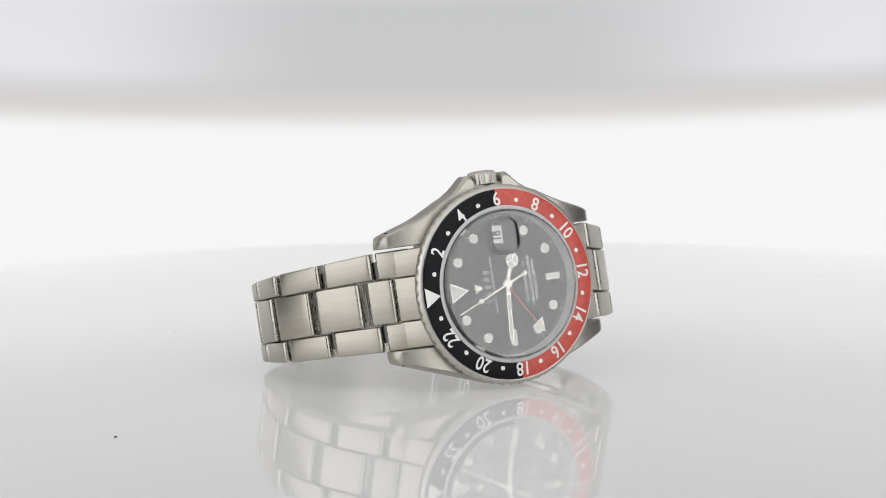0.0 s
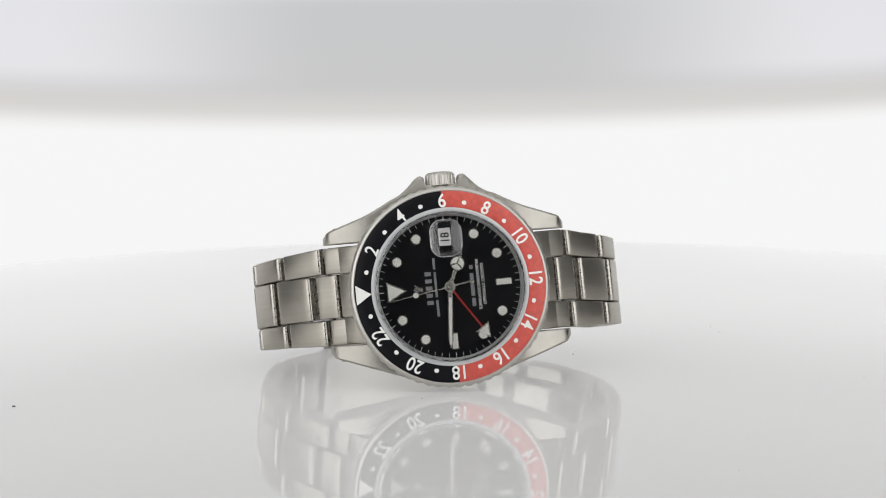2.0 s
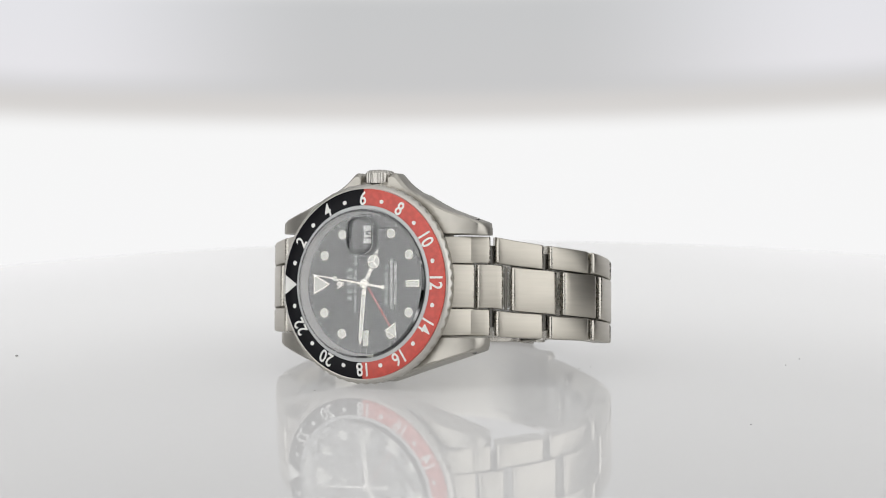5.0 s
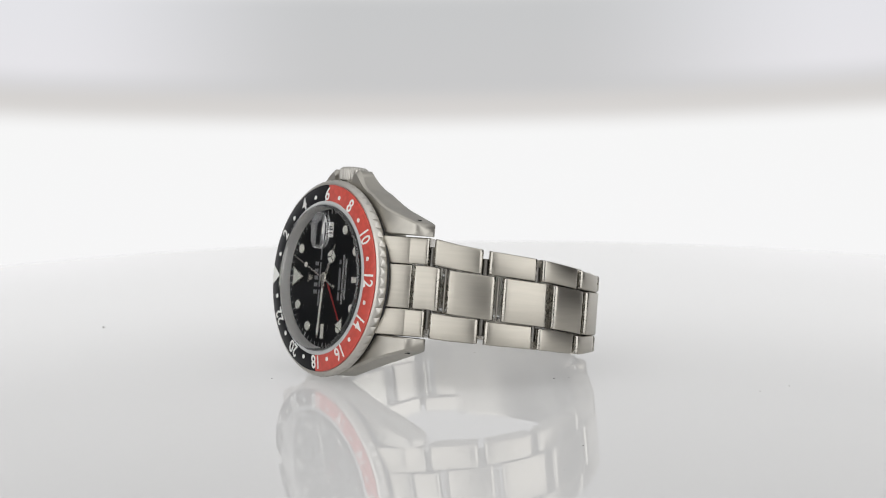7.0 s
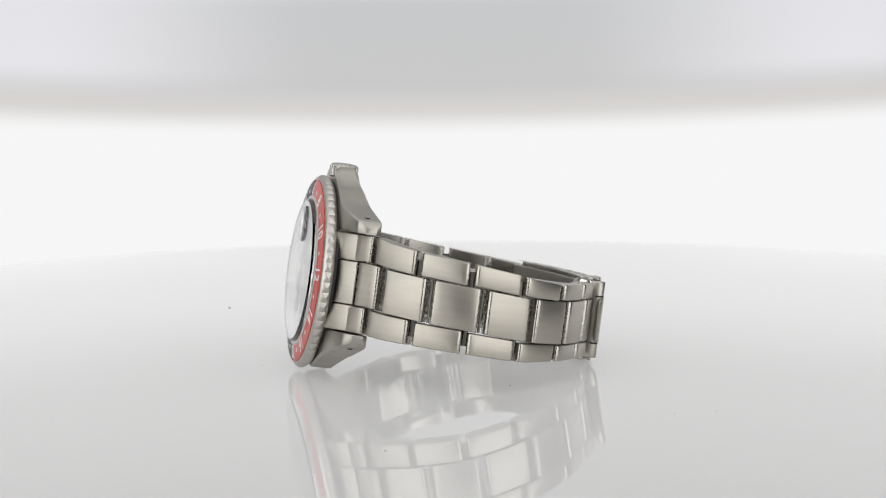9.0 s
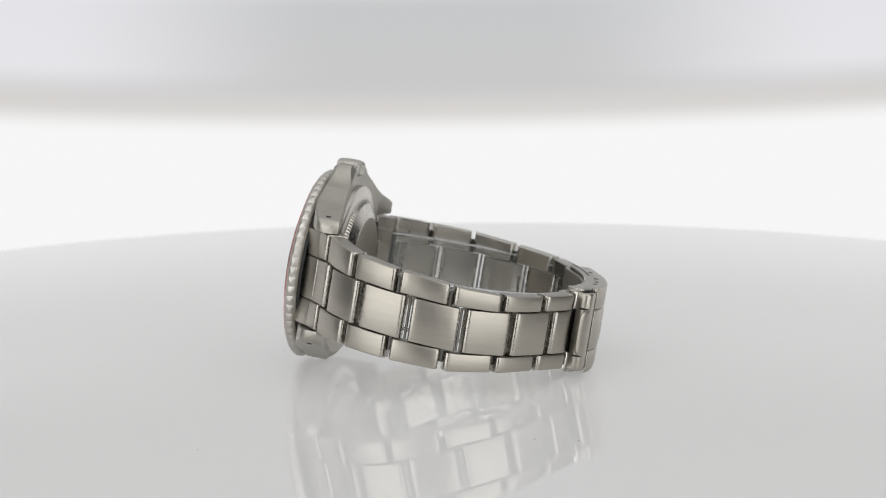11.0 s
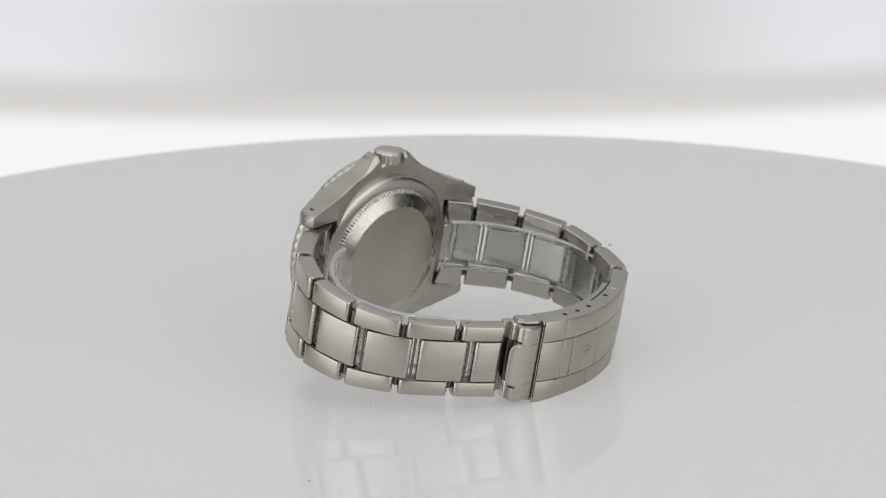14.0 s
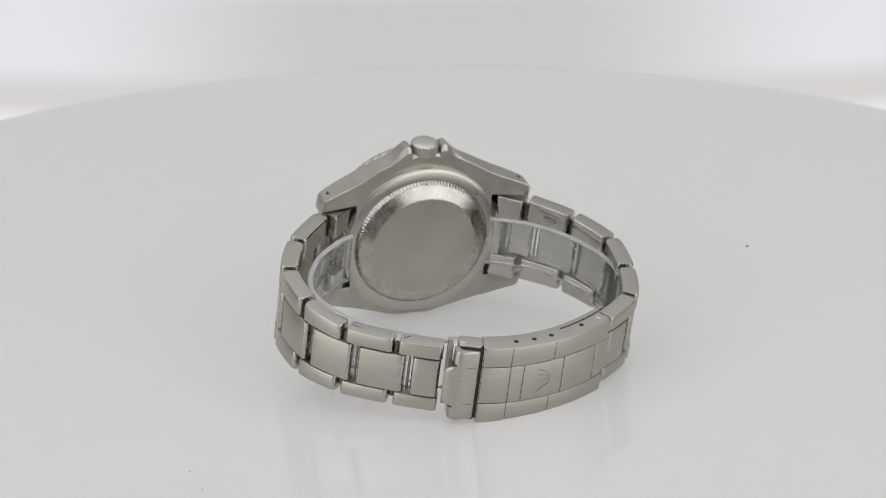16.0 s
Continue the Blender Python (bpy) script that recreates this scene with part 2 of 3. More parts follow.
W = 0.80
# painted glow by height; stops above 0.06 only shape the disc's reflection
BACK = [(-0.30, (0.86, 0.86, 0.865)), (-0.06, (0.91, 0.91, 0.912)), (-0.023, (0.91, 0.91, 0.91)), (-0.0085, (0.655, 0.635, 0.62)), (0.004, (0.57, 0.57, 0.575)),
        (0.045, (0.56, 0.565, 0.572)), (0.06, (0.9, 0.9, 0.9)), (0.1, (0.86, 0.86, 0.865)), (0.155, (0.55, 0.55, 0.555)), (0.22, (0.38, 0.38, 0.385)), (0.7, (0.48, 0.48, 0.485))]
back_mat = glow("painted_glow_cloth", (0.02, 0.02, 0.02), BACK, lo=-0.3, hi=0.7, strength=1.0, bend=-0.17, side=0.36, side_from=0.05, side_to=0.21)
side_mat = glow("side_light_cloth", (0.3, 0.3, 0.3), [(-0.3, (0.55, 0.55, 0.56)), (0.0, (0.9, 0.9, 0.9)), (0.35, (1, 1, 1)), (0.8, (0.8, 0.8, 0.8))], lo=-0.3, hi=0.8, strength=1.6)
# unseen overhead glow, added; its front is brighter to lift the tilted disc
top_mat = glow("added_top_glow", (0.3, 0.3, 0.3), [(-0.8, (1.45, 1.45, 1.45)), (0.8, (0.55, 0.55, 0.55))], axis=1, lo=-0.8, hi=0.8, strength=0.66)
dark_cloth = grain(mat("dark_studio_cloth", (0.012, 0.012, 0.013), 0.95, Specular_IOR_Level=0.1), (40, 40, 40), 0.2)
grey_cloth = grain(mat("grey_studio_cloth", (0.5, 0.5, 0.5), 0.9), (40, 40, 40), 0.2)
floor_mat = grain(mat("studio_floor", (0.75, 0.75, 0.75), 0.7), (30, 30, 30), 0.1)

sheet("backdrop", 126, 248, W, -0.30, 0.70, back_mat, "white backdrop with grey and white bands painted into its glow", "backdrop")
sheet("wall_east", 15, 76, W, -0.30, 0.70, side_mat, "lit white cloth of a light tent", "wall")
sheet("wall_west", -76, -16, W, -0.30, 0.70, side_mat, "lit white cloth of a light tent", "wall")
sheet("wall_front", -17, 16, W + 0.01, -0.30, 0.70, dark_cloth, "dark opening cloth behind the tripod", "wall")
sheet("wall_gap_east", 76, 126, W + 0.01, -0.30, 0.70, dark_cloth, "dark cloth between two lit sheets", "wall")
sheet("wall_gap_west", 248, 284, W + 0.01, -0.30, 0.70, dark_cloth, "dark cloth between two lit sheets", "wall")
bm = bmesh.new()
disc_solid(bm, 830, 700, 706, 64)
tagged(part("ceiling", bm, top_mat), "added unseen glowing panel overhead, brighter towards the front", "ceiling", kind="structure")
bm = bmesh.new()
disc_solid(bm, 830, -306, -300, 64)
tagged(part("floor", bm, floor_mat), "plain white studio floor", "floor", kind="structure")

# ---- turntable ----
table = new("turntable")
tagged(table, "glossy white acrylic turntable, dusty, with an added glow of its own", "turntable")
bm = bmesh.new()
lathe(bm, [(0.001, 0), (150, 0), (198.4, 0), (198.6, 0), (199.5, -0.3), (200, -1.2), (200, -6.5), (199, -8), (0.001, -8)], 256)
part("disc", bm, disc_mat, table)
bm = bmesh.new()
lathe(bm, [(0.001, -8.2), (60, -8.2), (60, -14), (30, -20), (30, -60), (0.001, -60)], 64)
part("hub", bm, satin, table)
rng = random.Random(4)
dust_mat = mat("dust", (0.12, 0.11, 0.10), 0.8)
for k in range(26):
    r, a = 190 * math.sqrt(rng.random()), rng.random() * 6.283
    if k == 0:
        r, a = 95.0, math.atan2(-24.2, -91.5)
    q = rng.uniform(0.05, 0.15) if k else 0.34
    bm = bmesh.new()
    c = (r * math.cos(a), r * math.sin(a))
    slab(bm, [(c[0] + q * rng.uniform(0.6, 1.3) * math.cos(j * 1.05), c[1] + q * rng.uniform(0.5, 1.2) * math.sin(j * 1.05)) for j in range(6)], 0.02, q * 0.7)
    part("dust_speck", bm, dust_mat, table)

# ---- watch ----
watch = new("wristwatch")
tagged(watch, "steel wristwatch with a red and black bezel, lying on its side", "watch")
P = lambda name, bm, material, label="", sharp=35: part(name, bm, material, watch, label, sharp)


# bezel: coin edge with sixty scallops
bm = bmesh.new()
rings = []
SEG = 720
EDGE_LINE = [(19.62, -0.32), (19.86, -0.55), (20.08, -0.82), (20.24, -1.1), (20.3, -1.3), (20.34, -1.5), (20.3, -1.7), (20.24, -1.9), (20.08, -2.18), (19.86, -2.45), (19.66, -2.66)]
for i in range(SEG):
    u = abs((i % 12) - 6) / 6.0
    cut = 19.98 + 0.38 * u ** 0.85
    a = 2 * math.pi * (i + 0.5) / SEG
    prof = [(15.7, 0.12), (19.25, -0.3), (19.4, -0.24)] + [(min(r, cut), z) for r, z in EDGE_LINE] + [(19.5, -2.72), (15.7, -2.72)]
    rings.append([(MM * r * math.sin(a), MM * r * math.cos(a), MM * z) for r, z in prof])
loft(bm, rings, closed=True)
bezel = P("bezel_ring", bm, rim_steel, "brushed steel ring with a scalloped coin edge", 30)


SLOPE = (-0.02 - 0.42) / (19.05 - 15.75)


def insert_z(r):
    return 0.42 + (r - 15.75) * SLOPE


# black from 18 over 24 to 6, red from 6 over 12 to 18
for a0, a1, m, lab in ((-90, 90, insert_black, "black anodised half of the bezel insert"), (90, 270, insert_red, "faded red half of the bezel insert")):
    bm = bmesh.new()
    lathe(bm, [(15.86, 0.0), (15.86, 0.36), (15.98, 0.39), (19.05, -0.02), (19.2, -0.1), (19.2, -0.3)], 96, a0, a1)
    part("bezel_insert", bm, m, bezel, lab)
for h in range(2, 24, 2):
    letters("numeral", str(h), 3.85, clock(17.3, 15 * h), 15 * h, insert_z(17.3) + 0.02, numeral_mat, bezel, depth=0.03, thick=0.055, squeeze=0.86, slope=SLOPE)
for h in range(1, 24, 2):
    bm = bmesh.new()
    disc_solid(bm, 0.46, 0.1, insert_z(17.0) + 0.05, 20, clock(17.0, 15 * h))
    part("minute_dot", bm, numeral_mat, bezel)
bm = bmesh.new()
loft(bm, [[(MM * x, MM * y, MM * (insert_z(y) + dz)) for x, y in ((-2.0, 18.95), (2.0, 18.95), (0, 15.85))] for dz in (-0.1, 0.05)])
part("triangle_marker", bm, numeral_mat, bezel)

# mid case with four lugs
def half_width(y):
    k = max(0.0, abs(y) - 3.0)
    return 19.65 - (0.35 * k * k / 4.0 if k < 2.0 else 0.35 * (k - 1.0))


SHOULDER = [(3.3, 21.9), (3.6, 22.4), (4.0, 22.62), (4.6, 22.6), (5.3, 22.2), (6.2, 21.4), (7.4, 20.35), (8.8, 19.3), (10.4, 18.3), (12.2, 17.3), (14.4, 16.15), (26.0, 11.0)]


def crown_side(y):
    """The flank on the crown's side: shoulders that rise beside the crown's recess."""
    q = abs(y)
    if q < 3.3:
        return 20.75
    guard = float(np.interp(q, *zip(*SHOULDER))) - ((0.5 if y < 0 else 0.35) * math.sin(math.pi * (q - 4.6) / 6.0) if 4.6 < q < 10.6 else 0)
    return max(half_width(q) - 0.1 * math.exp(-((q - 13.5) / 5.0) ** 2), guard)


def top_z(y):
    k = max(0.0, (abs(y) - 14.0) / 10.4)
    return -3.1 - 3.2 * k ** 1.7


def low_z(y):
    k = min(1.0, abs(y) / 24.4)
    return -7.6 - 3.2 * k ** 1.6


def case_section(y, x0, x1, c0, c1, zt, zb):
    cb = c1 * 0.4 + max(0.0, c1 - 0.4) * 2.0
    return [(MM * x, MM * y, MM * z) for x, z in ((x0, zb + c0 * 0.7), (x0, zt - c0), (x0 + c0, zt), (x1 - c1, zt), (x1, zt - c1), (x1, zb + cb * 0.8), (x1 - cb, zb), (x0 + c0, zb))]


bm = bmesh.new()
steps = [3.3 + 12.3 * (k / 40) ** 1.25 for k in range(41)]
steps = [-y for y in reversed(steps)] + [-3.28, -1.6, 0.0, 1.6, 3.28] + steps
loft(bm, [case_section(y, -half_width(y), crown_side(y), 0.5, 0.35 + 0.5 * math.exp(-((abs(y) - 5.0) / 2.6) ** 2), top_z(y), low_z(y)) for y in steps])
case = P("case", bm, satin, "brushed steel case with drilled lugs")
for sx in (-1, 1):
    for sy in (-1, 1):
        bm = bmesh.new()
        secs = []
        for i in range(12):
            q = 15.6 + 8.8 * i / 11
            e = max(0.0, (q - 23.0) / 1.4)
            rnd = 1 - math.sqrt(max(0.0, 1 - e * e))
            x0, x1 = 10.25, (crown_side(q) if sx > 0 else half_width(q)) - 0.9 * rnd
            zt, zb = top_z(q) - 1.2 * rnd, low_z(q) + 1.3 * rnd
            sec = case_section(sy * q, x0, x1, 0.2, 0.38, zt, zb)
            secs.append([(sx * x, y, z) for x, y, z in sec])
        loft(bm, secs)
        part("lug", bm, satin, case, "curved brushed lug")
# drilled holes as black plugs that stand for their inner shade
for sx in (-1, 1):
    for sy in (-1, 1):
        bm = bmesh.new()
        x = sx * ((crown_side(21.7) if sx > 0 else half_width(21.7)) - 0.02)
        loft(bm, [[(MM * (x + sx * dx), MM * (sy * 21.7 + 0.6 * math.cos(a)), MM * (-7.7 + 0.6 * math.sin(a))) for a in [j * math.pi / 6 for j in range(12)]] for dx in (-0.6, 0.03)])
        hole = part("lug_hole", bm, shade_black, case, "black plug standing for the shade in a drilled hole")
        bm = bmesh.new()
        loft(bm, [[(MM * (x + sx * dx), MM * (sy * 21.6 + 0.3 * math.cos(a)), MM * (-7.78 + 0.3 * math.sin(a))) for a in [j * math.pi / 5 for j in range(10)]] for dx in (-0.4, 0.05)])
        part("bar_end", bm, polished, hole, "bright end of the spring bar")
# black ring in place of the shade under the bezel
bm = bmesh.new()
lathe(bm, [(19.42, -2.5), (19.42, -3.3), (16.0, -3.3), (16.0, -2.5)], 96)
P("bezel_gap_shade", bm, shade_black, "black ring standing for the shade under the bezel")
# crown, fluted
bm = bmesh.new()
rings = []
for x, r, f in ((20.0, 2.2, 0), (20.5, 2.85, 0), (20.6, 3.0, 1), (22.6, 3.0, 1), (22.95, 2.75, 1), (23.2, 2.3, 0), (23.35, 1.2, 0)):
    ring = []
    for j in range(96):
        a = 2 * math.pi * j / 96
        rr = r - 0.13 * f * (1 if (j % 4) < 2 else 0)
        ring.append((MM * x, MM * rr * math.cos(a), MM * (-5.5 + rr * math.sin(a))))
    rings.append(ring)
loft(bm, rings)
crown = P("crown", bm, rim_steel, "fluted steel winding crown", 30)

TWIST = Matrix.Rotation(-0.022, 4, "Z")
case.matrix_basis = TWIST
crown.matrix_basis = TWIST

# dial and what stands on it
ZD = -2.1
bm = bmesh.new()
disc_solid(bm, 15.2, ZD - 0.5, ZD, 96)
dial = P("dial", bm, dial_black, "glossy black dial with round luminous markers")
bm = bmesh.new()
lathe(bm, [(15.6, -0.1), (15.0, -0.1), (14.32, ZD + 0.25), (14.25, ZD + 0.01), (15.6, ZD + 0.01)], 128)
P("rehaut", bm, bright_ring, "slanted steel ring round the dial")
bm = bmesh.new()
for k in range(60):
    big = k % 5 == 0
    o = [(a + 0, b) for a, b in turned(rect(0.16 if big else 0.10, 1.0 if big else 0.8), 6 * k, clock(13.8, 6 * k))]
    slab(bm, o, ZD, ZD + 0.03)
tagged(part("minute_track", bm, ink, dial, "fine white minute marks"), kind="stuff")


def marker(outline, inner):
    bm = bmesh.new()
    slab(bm, outline, ZD, ZD + 0.32, 0.06)
    ob = part("hour_marker", bm, white_gold, dial, "luminous hour marker in a polished metal surround")
    bm = bmesh.new()
    slab(bm, inner, ZD + 0.3, ZD + 0.36)
    part("lume_plot", bm, lume, ob, "pale lume")


CIRC = lambda r: [(r * math.cos(2 * math.pi * j / 28), r * math.sin(2 * math.pi * j / 28)) for j in range(28)]
for h in (1, 2, 4, 5, 7, 8, 10, 11):
    marker(turned(CIRC(1.05), 0, clock(11.65, 30 * h)), turned(CIRC(0.86), 0, clock(11.65, 30 * h)))
for h in (6, 9):
    marker(turned(rect(1.4, 3.3), 30 * h, clock(10.95, 30 * h)), turned(rect(1.08, 2.95), 30 * h, clock(10.95, 30 * h)))
marker([(-2.15, 12.7), (0, 8.6), (2.15, 12.7)], [(-1.68, 12.42), (0, 9.15), (1.68, 12.42)])

# printing: makers' names as plain bars, the rest in letters
def bar(w, h, x, y):
    bm = bmesh.new()
    slab(bm, turned(rect(w, h), 0, (x, y)), ZD, ZD + 0.025)
    part("printed_bar", bm, soft_ink, dial)


for k in range(5):
    bar(0.8, 1.3, -2.9 + 1.45 * k, 4.15)
for w, x in ((3.3, -4.1), (5.0, 0.65), (2.3, 4.85)):
    bar(w, 0.5, x, 2.75)
for w, x in ((1.7, -3.55), (4.6, 0.0), (0.8, 3.5)):
    bar(w, 0.75, x, -4.6)
letters("dial_lettering", "SUPERLATIVE CHRONOMETER", 0.85, (0, -5.85), 0, ZD + 0.02, ink, dial, 0.01, 0.02, width=10.2)
letters("dial_lettering", "OFFICIALLY CERTIFIED", 0.85, (0, -6.8), 0, ZD + 0.02, ink, dial, 0.01, 0.02, width=8.3)
for k in range(5):
    a = -32 + 16 * k
    bm = bmesh.new()
    slab(bm, turned([(-0.09, 0.2), (0.09, 0.2), (0.13, 1.55 + 0.25 * (k % 2 == 0)), (-0.13, 1.55 + 0.25 * (k % 2 == 0))], a * 0.9, (0, 5.5)), ZD, ZD + 0.1)
    part("emblem_bar", bm, white_gold, dial, "polished emblem stroke")
bm = bmesh.new()
slab(bm, turned(rect(1.0, 0.3, 0.1), 0, (0, 5.65)), ZD, ZD + 0.1)
part("emblem_bar", bm, white_gold, dial, "polished emblem stroke")

# date
bm = bmesh.new()
slab(bm, turned(rect(3.1, 2.0), 0, (10.0, 0)), ZD, ZD + 0.02)
date = part("date_window", bm, paper, dial, "white date disc behind its opening")
letters("date_numeral", "18", 2.05, (10.0, 0), 0, ZD + 0.03, blackprint, date, 0.005, 0.03, 0.95)

# pointers
bm = bmesh.new()
disc_solid(bm, 1.1, ZD, ZD + 1.25, 32, ch=0.2)
P("centre_cap", bm, white_gold, "polished hub")
# hour: shaft, ring, tip
H = 113.5
bm = bmesh.new()
slab(bm, turned([(-0.42, -1.0), (0.42, -1.0), (0.42, 3.4), (-0.42, 3.4)], H), ZD + 0.5, ZD + 0.65, 0.03)
hour = P("hour_hand", bm, white_gold, "hour pointer with a luminous three-part disc")
bm = bmesh.new()
slab(bm, turned([(x, y + 4.9) for x, y in CIRC(1.45)], H), ZD + 0.5, ZD + 0.66, 0.03)
part("ring", bm, white_gold, hour)
bm = bmesh.new()
slab(bm, turned([(-0.5, 6.1), (0.5, 6.1), (0.0, 7.9)], H), ZD + 0.5, ZD + 0.65)
part("tip", bm, white_gold, hour)
for k in range(3):
    a0 = 120 * k
    sector = [(0.16 * math.sin(radians(a0 + 60)), 0.16 * math.cos(radians(a0 + 60)))] + [(1.25 * math.sin(radians(a0 + 8 + 13 * j)), 1.25 * math.cos(radians(a0 + 8 + 13 * j))) for j in range(9)]
    bm = bmesh.new()
    slab(bm, turned([(x, y + 4.9) for x, y in sector], H), ZD + 0.64, ZD + 0.69)
    part("lume_plot", bm, lume, hour)
bm = bmesh.new()
slab(bm, turned([(-0.45, -1.2), (0.45, -1.2), (0.5, 2), (0.5, 11.0), (0.0, 12.5), (-0.5, 11.0), (-0.5, 2)], 274.6), ZD + 0.78, ZD + 0.92, 0.03)
minute = P("minute_hand", bm, white_gold, "straight pointer with a lume stripe")
bm = bmesh.new()
slab(bm, turned([(-0.27, 2.2), (0.27, 2.2), (0.27, 11.3), (0.0, 11.9), (-0.27, 11.3)], 274.6), ZD + 0.9, ZD + 0.95)
part("lume_stripe", bm, lume, minute)
G = 236.2
bm = bmesh.new()
slab(bm, turned([(-0.2, -1.0), (0.2, -1.0), (0.16, 10.4), (-0.16, 10.4)], G), ZD + 0.2, ZD + 0.34)
gmt = P("second_zone_hand", bm, red_lacquer, "thin red pointer with a triangle tip")
bm = bmesh.new()
slab(bm, turned([(-1.65, 10.3), (1.65, 10.3), (0, 13.2)], G), ZD + 0.2, ZD + 0.36, 0.03)
part("triangle_tip", bm, white_gold, gmt)
bm = bmesh.new()
slab(bm, turned([(-1.2, 10.58), (1.2, 10.58), (0, 12.6)], G), ZD + 0.34, ZD + 0.39)
part("lume_plot", bm, lume, gmt)
# seconds: built towards 12, turned by its keys
bm = bmesh.new()
slab(bm, [(-0.2, -4.6), (0.2, -4.6), (0.11, 12.7), (-0.11, 12.7)], ZD + 1.1, ZD + 1.2)
seconds_hand = P("seconds_hand", bm, white_gold, "thin sweeping pointer with a lume dot and counterweight")
bm = bmesh.new()
disc_solid(bm, 0.55, ZD + 1.09, ZD + 1.22, 24, (0, 7.1))
part("lume_dot", bm, lume, seconds_hand)
bm = bmesh.new()
disc_solid(bm, 0.45, ZD + 1.09, ZD + 1.22, 24, (0, -4.6))
part("counterweight", bm, white_gold, seconds_hand)

# crystal, and the magnifier cemented on it: one body of glass in two shells
OVAL = [(9.7 + x, y) for x, y in rect(7.6, 6.5, 2.5, 8)]
bm = bmesh.new()
rings = []
for r, z in ((15.03, -0.08), (15.03, 1.0), (14.6, 1.35)):
    rings.append([bm.verts.new((MM * r * math.cos(2 * math.pi * j / 128), MM * r * math.sin(2 * math.pi * j / 128), MM * z)) for j in range(128)])
bm.faces.new(rings[0][::-1])
for a, b in zip(rings, rings[1:]):
    for j in range(128):
        bm.faces.new((a[j], a[(j + 1) % 128], b[(j + 1) % 128], b[j]))
hole = [bm.verts.new((MM * x, MM * y, MM * 1.35)) for x, y in OVAL]
rim = [bm.edges.new((hole[j], hole[(j + 1) % len(hole)])) for j in range(len(hole))]
rim += [bm.edges.get((rings[2][j], rings[2][(j + 1) % 128])) for j in range(128)]
bmesh.ops.triangle_fill(bm, edges=rim, use_beauty=True)
bmesh.ops.delete(bm, geom=[f for f in bm.faces if all(v in set(hole) for v in f.verts)], context="FACES_ONLY")
crystal = P("crystal", bm, sapphire, "clear flat sapphire glass")
crystal.visible_shadow = False
bm = bmesh.new()
shell = []
for k, z in ((1.0, 1.35), (0.99, 1.5), (0.97, 1.6), (0.93, 1.68), (0.86, 1.76), (0.72, 1.87), (0.55, 1.96), (0.35, 2.03), (0.16, 2.065)):
    shell.append([bm.verts.new((MM * (9.7 + (x - 9.7) * k), MM * y * k, MM * z)) for x, y in OVAL])
for a, b in zip(shell, shell[1:]):
    for j in range(len(a)):
        bm.faces.new((a[j], a[(j + 1) % len(a)], b[(j + 1) % len(a)], b[j]))
bm.faces.new(shell[-1])
lens = part("magnifier", bm, sapphire, crystal, "raised oval date magnifier", 30)
lens.visible_shadow = False

bm = bmesh.new()
lathe(bm, [(15.84, 0.0), (15.84, 0.38), (15.6, 0.48), (15.2, 0.54), (15.06, 0.48), (15.06, 0.0)], 128)
P("gasket", bm, gasket_mat, "pale nylon ring round the crystal")

# case back
bm = bmesh.new()
lathe(bm, [(18.1, -7.0), (18.1, -8.5), (17.95, -8.8), (17.6, -8.85), (17.45, -8.95), (17.0, -9.1), (15.5, -9.35), (15.3, -9.35), (15.3, -7.0)], 160)
P("back_ring", bm, ring_steel, "polished ring round the case back")
bm = bmesh.new()
rings = []
for r, z, f in ((15.35, -9.0, 0), (15.35, -9.3, 1), (14.7, -10.0, 1), (14.5, -10.12, 0), (14.3, -10.22, 0), (12.1, -11.18, 0), (11.9, -11.3, 0), (11.65, -11.36, 0)):
    rings.append([(MM * (r - 0.2 * f * ((j // 2) % 2)) * math.cos(2 * math.pi * j / 480), MM * (r - 0.2 * f * ((j // 2) % 2)) * math.sin(2 * math.pi * j / 480), MM * z) for j in range(480)])
loft(bm, rings)
back = P("case_back", bm, back_steel, "screwed case back with a fluted rim", 30)
bm = bmesh.new()
disc_solid(bm, 11.6, -11.41, -11.2, 96)
part("back_plate", bm, plate_steel, back, "flat brushed centre")

# bracelet: the outer line of its loop in the watch's y and z, from the 6 o'clock lugs round the clasp to the 12 o'clock lugs
LINE = [(-16.0, -3.4), (-20.4, -5.6), (-24.9, -9.1), (-32.7, -16.4), (-37.5, -26.7), (-36.5, -37.7), (-30.7, -47.6), (-21.9, -54.3), (-12.8, -59.2), (-4.0, -62.2),
        (5.4, -62.5), (15.1, -60.5), (25.0, -55.8), (34.4, -48.7), (37.9, -38.7), (38.5, -27.0), (32.7, -16.4), (24.8, -9.1), (20.2, -5.6), (16.0, -3.4)]


def catmull(pts, n=24):
    out = []
    ext = [2 * np.array(pts[0]) - np.array(pts[1])] + [np.array(p, float) for p in pts] + [2 * np.array(pts[-1]) - np.array(pts[-2])]
    for a, b, c, d in zip(ext, ext[1:], ext[2:], ext[3:]):
        for i in range(n):
            t = i / n
            out.append(0.5 * (2 * b + (c - a) * t + (2 * a - 5 * b + 4 * c - d) * t * t + (3 * b - a - 3 * c + d) * t ** 3))
    out.append(np.array(pts[-1], float))
    return np.array(out)


CURVE = catmull(LINE)
ARC = np.concatenate([[0], np.cumsum(np.linalg.norm(np.diff(CURVE, axis=0), axis=1))])


